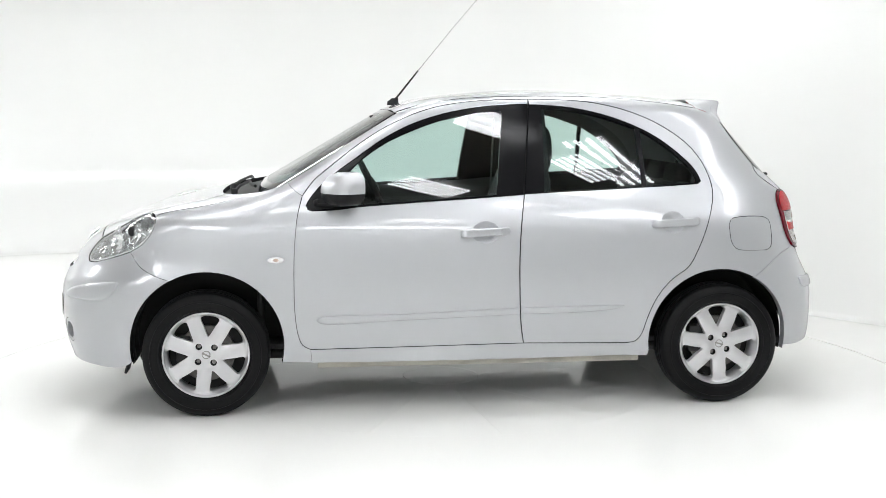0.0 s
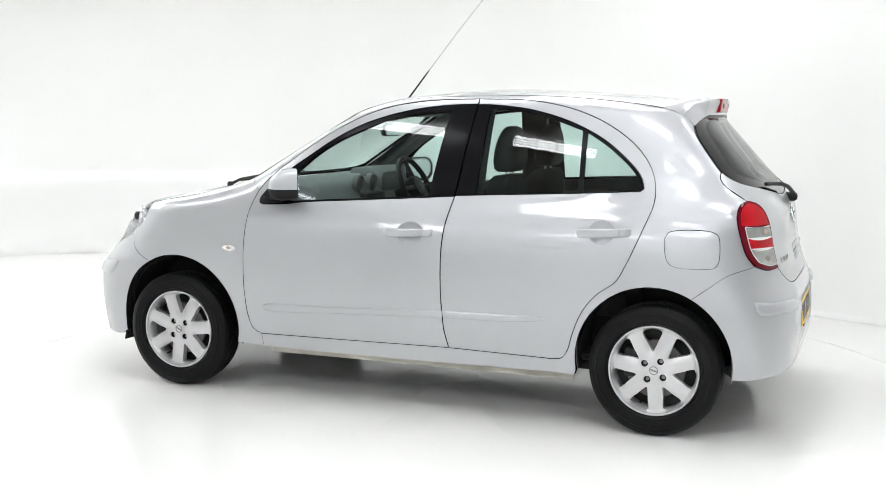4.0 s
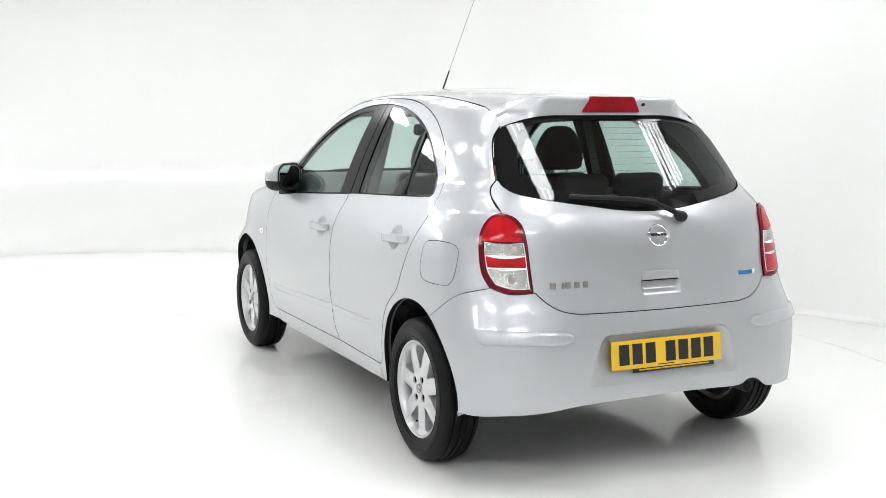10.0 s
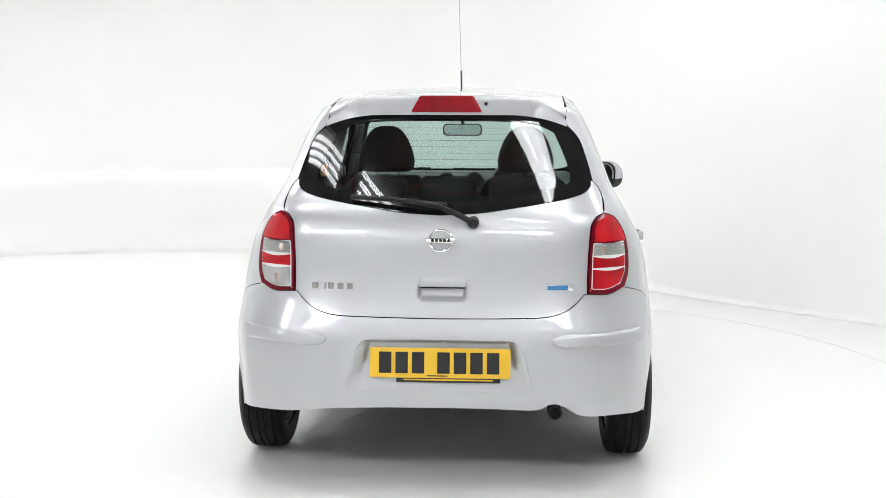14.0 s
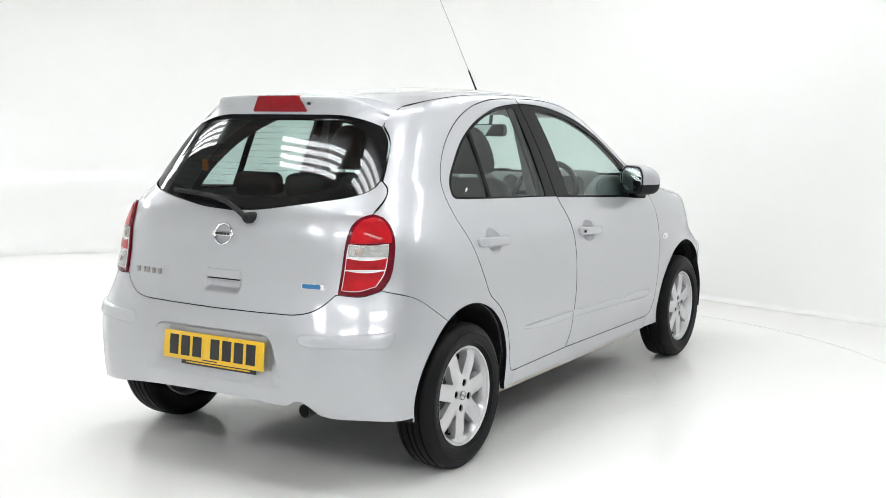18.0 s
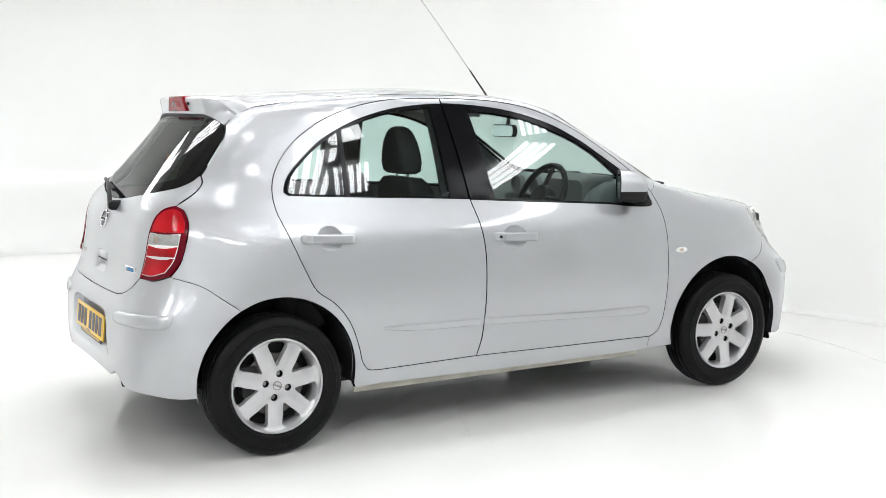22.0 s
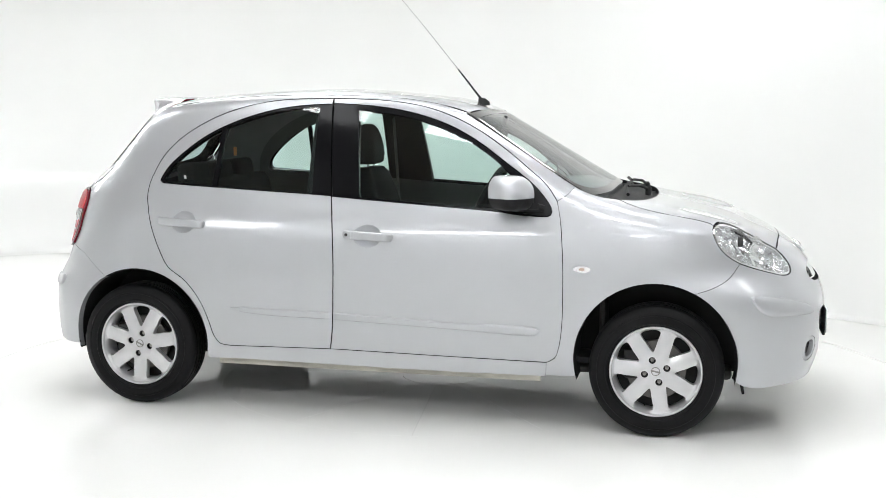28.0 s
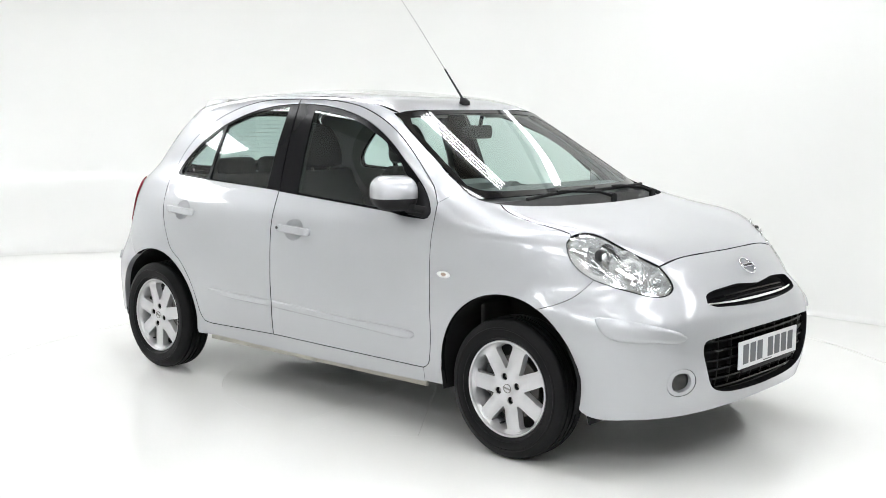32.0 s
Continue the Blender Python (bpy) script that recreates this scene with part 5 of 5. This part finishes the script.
def emblem(parent, at, tilt, turn, r):
    """A chrome ring with a plain bar across."""
    bm = bmesh.new()
    n, k = 36, 8
    rings = []
    for i in range(n):
        a = 2 * math.pi * i / n
        rings.append([bm.verts.new(((r + 0.2 * r * 0.5 * math.cos(b)) * math.cos(a), 0.006 * math.sin(b), (r + 0.1 * r * math.cos(b)) * math.sin(a) * 0.94)) for b in (2 * math.pi * j / k for j in range(k))])
    for i in range(n):
        for j in range(k):
            bm.faces.new((rings[i][j], rings[(i + 1) % n][j], rings[(i + 1) % n][(j + 1) % k], rings[i][(j + 1) % k]))
    ob = part("emblem", bm, CHROME, parent, "chrome ring emblem with a plain bar")
    ob.matrix_basis = pose(*at, tilt, 0, turn)
    part("emblem_bar", box((2.5 * r, 0.010, 0.42 * r), (0, -0.002, 0), 0.003), CHROME, ob)
    for k in range(5):
        part("emblem_mark", box((0.011, 0.002, 0.010), (-0.030 + 0.015 * k, -0.0075, 0)), PLATE_INK, ob, smooth=False)
    return ob


emblem(car, (-1.7135, -0.002, 0.934), -14, -90, 0.043)
emblem(car, (1.856, 0.0, 0.776), -44, 90, 0.042)

# ---- rear: lamps, wiper, badges ----
tail_loop = loop(TAIL_OUT, TAIL_LOW, TAIL_IN)
CLEAR_TEXTURE = material("ribbed_clear_lens", (0.36, 0.36, 0.355), rough=0.15, metal=0.8, coat=0.6, bump=1.0, vary=0.45, grain=0.3, scale=75)
CLEAR_BULB = material("bulb_behind_clear_lens", (0.42, 0.34, 0.30), rough=0.25, metal=0.4, coat=1.0, vary=0.3, bump=0.6, scale=120)
WHITE_EDGE = material("pale_lens_edge", (0.75, 0.74, 0.74), rough=0.25, coat=1.0)
for sgn in (1, -1):
    tl = new("tail_lamp")
    tl.parent, tl["label"] = car, "red and clear rear lamp cluster"
    fl = sgn < 0

    panel("lamp_base", tail_loop, FAN_R, DARK_RED, tl, "dark red lamp edge", push=-0.009, flange=0.02, gap=0.002, step=0.02, flip=fl)
    flat_out = shrink(FAN_R.flat(tail_loop), 0.013)
    panel("stop_lens", FAN_R.lay(clip_flat(flat_out, 0, -1, -.926)), FAN_R, RED_BODY, tl, "bright red lens", push=-0.0115, flange=0.004, gap=0, step=0.012, flip=fl)
    framed = clip_flat(shrink(FAN_R.flat(tail_loop), 0.017) - [0.007, 0], 0, 1, .922)
    panel("lens_frame", FAN_R.lay(framed), FAN_R, WHITE_EDGE, tl, "thin white lens frame", push=-0.0112, flange=0.004, gap=0, step=0.015, flip=fl)
    bands = ((.876, .918, CLEAR_TEXTURE, "indicator_lens"), (.830, .871, RED_BODY, "reflector_band"), (.5, .825, CLEAR_TEXTURE if sgn > 0 else RED_BODY, "reversing_lens" if sgn > 0 else "fog_lens"))
    for lo, hi, mat, nm in bands:
        cut = clip_flat(clip_flat(shrink(framed, 0.0026), 0, 1, hi), 0, -1, -lo)
        panel(nm, FAN_R.lay(cut), FAN_R, mat, tl, push=-0.0126, flange=0.003, gap=0, step=0.012, flip=fl)
    for bz, mat in ((0.897, CLEAR_BULB), (0.785, CLEAR_BULB)):
        if bz < 0.8 and sgn < 0:
            continue
        q = FAN_R.lay(np.array([[FAN_R.flat(np.array([[-1.648, .606, bz]]))[0, 0], bz]]))[0]
        nv = normals_at(q[None])[0]
        bm = lathe([(0.014, 0.0), (0.012, 0.002), (0.004, 0.003)], 16, "z")
        bmesh.ops.transform(bm, matrix=Matrix.Translation((q + nv * 0.0125) * [1, sgn, 1]) @ Vector(nv * [1, sgn, 1]).to_track_quat("Z", "Y").to_matrix().to_4x4(), verts=bm.verts)
        part("bulb", bm, mat, tl)

# high brake lamp in the spoiler
def brake_lamp():
    secs = []
    for dx, k in ((0.04, 1.0), (0.0, 1.0), (-0.006, 0.94)):
        x_low, x_up = -1.372, -1.378
        secs.append([(x_low + dx, 0.138 * k, 1.4065), (x_low + dx, -0.146 * k, 1.4065), (x_up + dx, -0.112 * k, 1.472), (x_up + dx, 0.102 * k, 1.472)])
    bm = loft(secs)
    bmesh.ops.bevel(bm, geom=list(bm.edges), offset=0.004, segments=2, affect="EDGES")
    return bm


brake = part("high_brake_lamp", brake_lamp(), MID_RED, spoiler, "red high-level brake lamp")
part("lamp_window", box((0.004, 0.10, 0.022), (-1.3805, -0.006, 1.438), 0.0015, rot=(0, -5, 0)), MID_RED, spoiler)
part("washer_jet", lathe([(0.008, 0.0), (0.006, -0.012)], 12, "x", (-1.366, -0.160, 1.440)), BLACK_PLASTIC, spoiler)

wiper = new("rear_wiper")
wiper.parent, wiper["label"] = tailgate, "black rear wiper at rest on the glass"
part("wiper_boss", lathe([(0.022, 0.01), (0.022, -0.03), (0.014, -0.042)], 20, "x", (-1.682, -0.122, 1.002)), BLACK_PLASTIC, wiper)
part("wiper_arm", tube([(-1.715, -0.122, 1.002), (-1.706, -0.075, 1.026), (-1.690, 0.0, 1.058), (-1.668, 0.11, 1.078), (-1.655, 0.16, 1.080)], 0.012, 10, 0.007), BLACK_PLASTIC, wiper)
part("wiper_blade", tube([(-1.672, -0.02, 1.062), (-1.662, 0.10, 1.075), (-1.646, 0.22, 1.083), (-1.622, 0.345, 1.088)], 0.009, 8), BLACK_PLASTIC, wiper)

handle_q = back_pts([(-0.010, .778)])[0]
hb = part("tailgate_handle", box((0.024, 0.176, 0.036), (0, 0, 0), 0.006), SILVER, tailgate)
hb.matrix_basis = pose(handle_q[0] + 0.008, -0.010, .779, 0, 6, 0)
# A near-black strip under the handle, the gap's shade drawn as colour.
part("handle_slit_shade", box((0.012, 0.168, 0.0022), (handle_q[0] + 0.001, -0.010, .7595), 0.001), GAP_SHADE, tailgate)
for i, w in enumerate((.030, .010, .026, .028, .028)):
    y = .470 - (0, .040, .061, .098, .134)[i]
    q = back_pts([(y, .759)])[0]
    nv = normals_at(np.array([q]))[0]
    b = part("letter_bar", box((w * 0.8, 0.004, 0.030), (0, 0, 0), 0.001), STEEL, tailgate, "small chrome lettering bar")
    b.matrix_basis = Matrix.Translation(Vector(q)) @ pose(0, 0, 0, 0, 0, -90 + math.degrees(math.atan2(-nv[1], -nv[0])))
q = back_pts([(-.443, .763)])[0]
nv = normals_at(np.array([q]))[0]
b = part("blue_badge", box((0.10, 0.003, 0.022), (0, 0, 0), 0.001), CHROME, tailgate, "small blue and chrome badge")
b.matrix_basis = Matrix.Translation(Vector(q)) @ pose(0, 0, 0, 0, 0, -90 + math.degrees(math.atan2(-nv[1], -nv[0])))
part("badge_field", box((0.078, 0.002, 0.017), (-0.006, -0.0018, 0), 0.0005), BLUE, b)

q = side_pts([(-1.020, 1.092)])[0]
part("window_sticker", box((0.011, 0.001, 0.018), (q[0], -(q[1] - 0.004), q[2]), 0.0, rot=(20, 0, 0)), WHITE_PLATE, RD[1], "tiny white sticker on the glass", smooth=False)

# ---- aerial and front wipers ----
aerial = part("aerial_base", loft([[(0.300 + dx + a * 1.6, b, z) for a, b in rounded_ring(w, w, w * 0.45, 4)] for dx, w, z in ((0, 0.040, 1.438), (0, 0.036, 1.458), (-0.012, 0.020, 1.476))]), BLACK_PLASTIC, car, "black roof aerial base")
part("aerial_rod", tube([(0.288, 0, 1.468), (0.166, 0, 1.620)], 0.0055, 8, 0.004), BLACK_PLASTIC, aerial)
part("aerial_whip", tube([(0.166, 0, 1.620), (-0.02, 0, 1.846), (-0.21, 0, 2.066)], 0.0016, 6, 0.0012), STEEL, aerial, "thin steel whip")

fw = new("windscreen_wipers")
fw.parent, fw["label"] = car, "pair of black windscreen wipers at rest"
part("wiper_blade", tube([(1.068, -0.48, 1.035), (1.052, -0.30, 1.046), (1.040, -0.10, 1.052), (1.030, 0.08, 1.056)], 0.008, 8), BLACK_PLASTIC, fw)
part("wiper_blade", tube([(1.052, 0.02, 1.046), (1.040, 0.20, 1.048), (1.026, 0.38, 1.050), (1.00, 0.54, 1.052)], 0.008, 8), BLACK_PLASTIC, fw)
part("wiper_arm", tube([(1.128, 0.10, 1.022), (1.100, 0.02, 1.045), (1.060, -0.18, 1.056), (1.052, -0.24, 1.056)], 0.008, 8, 0.006), BLACK_PLASTIC, fw)
part("wiper_arm", tube([(1.100, 0.48, 1.022), (1.080, 0.42, 1.045), (1.045, 0.28, 1.058), (1.040, 0.22, 1.058)], 0.008, 8, 0.006), BLACK_PLASTIC, fw)
for x, y in ((1.130, 0.10), (1.102, 0.48)):
    part("wiper_pivot", lathe([(0.016, 0.99), (0.016, 1.028), (0.010, 1.036)], 16, "z", (x, y, 0)), BLACK_PLASTIC, fw)

# ---- cabin ----
def cushion(size, at, rot, bevel):
    return box(size, at, bevel, rot, 4)


def front_seat(y):
    s = new("front_seat")
    s.parent, s["label"] = car, "charcoal fabric front seat with head restraint"
    part("seat_cushion", cushion((0.50, 0.50, 0.16), (-0.05, y, 0.56), (0, -8, 0), 0.06), FABRIC, s)
    secs = []
    for z, w, d, x in ((0.58, 0.47, 0.15, -0.30), (0.70, 0.50, 0.16, -0.315), (0.85, 0.51, 0.15, -0.345), (0.98, 0.47, 0.13, -0.375), (1.07, 0.38, 0.11, -0.395), (1.10, 0.30, 0.07, -0.40)):
        secs.append([(x + a, y + b, z) for a, b in rounded_ring(d, w, d * 0.42, 6)])
    part("backrest", loft(secs), FABRIC, s)
    secs = []
    for z, w, d, x in ((1.118, 0.21, 0.07, -0.405), (1.130, 0.258, 0.10, -0.405), (1.17, 0.270, 0.118, -0.407), (1.22, 0.250, 0.118, -0.410), (1.27, 0.212, 0.108, -0.414), (1.31, 0.160, 0.088, -0.417), (1.33, 0.110, 0.06, -0.418), (1.338, 0.05, 0.03, -0.418)):
        secs.append([(x + a, y + b, z) for a, b in rounded_ring(d, w, min(d, w) * 0.46, 6)])
    part("head_restraint", loft(secs), FABRIC, s)
    for dy in (-0.055, 0.055):
        part("restraint_post", tube([(-0.398, y + dy, 1.05), (-0.404, y + dy, 1.13)], 0.006, 8), STEEL, s)
    return s


for y in (0.335, -0.335):
    front_seat(y)
bench = new("rear_bench")
bench.parent, bench["label"] = car, "charcoal fabric rear bench seat"
part("bench_cushion", cushion((0.48, 1.22, 0.15), (-0.83, 0, 0.56), (0, -6, 0), 0.05), FABRIC, bench)
part("bench_back", cushion((0.13, 1.18, 0.56), (-1.10, 0, 0.78), (0, -14, 0), 0.05), FABRIC, bench)
for y in (0.29, 0.0, -0.29):
    part("head_restraint", cushion((0.09, 0.24, 0.12), (-1.165, y, 1.082), (0, -8, 0), 0.035), FABRIC, bench)
secs = []
for x, zt, zb, w in ((0.50, 0.93, 0.62, 1.28), (0.56, 1.01, 0.60, 1.30), (0.66, 1.055, 0.6, 1.31), (0.80, 1.06, 0.6, 1.30), (0.93, 1.035, 0.6, 1.22), (0.97, 1.02, 0.6, 1.15)):
    secs.append([(x, b, (zt + zb) / 2 + a) for a, b in rounded_ring(zt - zb, w, 0.07, 5)])
dash = part("dashboard", loft(secs), DASH, car, "grey plastic dashboard")
part("instrument_cowl", loft([[(x, -0.34 + b, z + a) for a, b in rounded_ring(h, 0.34, 0.04, 5)] for x, z, h in ((0.52, 0.99, 0.15), (0.58, 1.02, 0.15), (0.72, 1.035, 0.10))]), DASH, dash)
for y in (0.095, -0.065):
    part("air_vent", lathe([(0.050, 0.02), (0.052, -0.012), (0.044, -0.016), (0.040, 0.0)], 24, "x", (0.535, y, 1.015)), DASH, dash)
part("centre_stack", box((0.08, 0.22, 0.30), (0.50, 0.015, 0.82), 0.02), DARK_METAL, dash)
sw = new("steering_wheel")
sw.parent, sw["label"] = car, "black three-spoke steering wheel"
sw.matrix_basis = pose(0.385, -0.345, 0.975, 0, -64, 0)
part("rim", tube([(0.178 * math.cos(a), 0.178 * math.sin(a), 0) for a in np.linspace(0, 2 * math.pi, 49)], 0.0155, 12), BLACK_PLASTIC, sw)
part("boss", lathe([(0.02, 0.03), (0.06, 0.024), (0.072, 0.0), (0.06, -0.04), (0.03, -0.06)], 28, "z"), BLACK_PLASTIC, sw)
for a in (0, 180, 270):
    t = radians(a + 90)
    part("spoke", tube([(0.05 * math.cos(t), 0.05 * math.sin(t), 0.006), (0.17 * math.cos(t), 0.17 * math.sin(t), 0)], 0.014, 8, 0.011), BLACK_PLASTIC, sw)
part("steering_column", tube([(0.41, -0.345, 0.96), (0.62, -0.345, 0.87)], 0.035, 12), BLACK_PLASTIC, sw).matrix_parent_inverse = sw.matrix_basis.inverted()
rv = part("rear_view_mirror", loft([[(x, b, 1.306 + a) for a, b in rounded_ring(0.066 * k, 0.215 * k, 0.022, 6)] for x, k in ((0.372, 0.95), (0.378, 1.0), (0.392, 1.0), (0.41, 0.8))]), BLACK_PLASTIC, car, "black rear-view mirror")
part("mirror_face", loft([[(x, b, 1.306 + a) for a, b in rounded_ring(0.058 * k, 0.205 * k, 0.020, 6)] for x, k in ((0.3715, 0.98), (0.370, 0.97))]), MIRROR, rv)
part("mirror_stalk", tube([(0.40, 0, 1.33), (0.415, 0, 1.385)], 0.010, 8), BLACK_PLASTIC, rv)
for y in (0.335, -0.335):
    part("sun_visor", box((0.15, 0.38, 0.016), (0.25, y, 1.405), 0.006, rot=(0, 18, 0)), LINING, car, "pale folded sun visor")
for sgn in (1, -1):
    part("belt_strap", box((0.004, 0.045, 0.55), (-0.33, 0.615 * sgn, 1.10), 0.001, rot=(14 * sgn, 0, 0)), GREY_TRIM, car, "dark seat belt strap")
    part("boot_trim", box((0.42, 0.05, 0.40), (-1.36, 0.60 * sgn, 0.84), 0.02), GREY_TRIM, car)
part("belt_anchor", box((0.012, 0.03, 0.05), (-1.28, 0.50, 1.17), 0.004), AMBER, car, "small orange belt anchor").scale = (1, 1, 1)
for i in range(11):
    z = 1.105 + 0.024 * i
    half = 0.44 - 0.03 * abs(i - 3) / 7
    pts = back_pts([(y, z) for y in np.linspace(-half, half, 13)])
    part("heater_wire", tube([(p[0] + 0.008, p[1], p[2]) for p in pts], 0.0006, 4), DARK_RED, rear_window)


# ---- what moves ----
def motions():
    car_rows, disc_rows = [], []
    for i in range(65):
        t = i * 0.5
        m = pose(0, 0, 0, 0, 0, TURN_START + TURN_RATE * t)
        car_rows.append((t, m @ Matrix.Translation(CAR_SHIFT)))
        disc_rows.append((t, m))
    walk(car, car_rows)
    walk(table_thing, disc_rows)


motions()
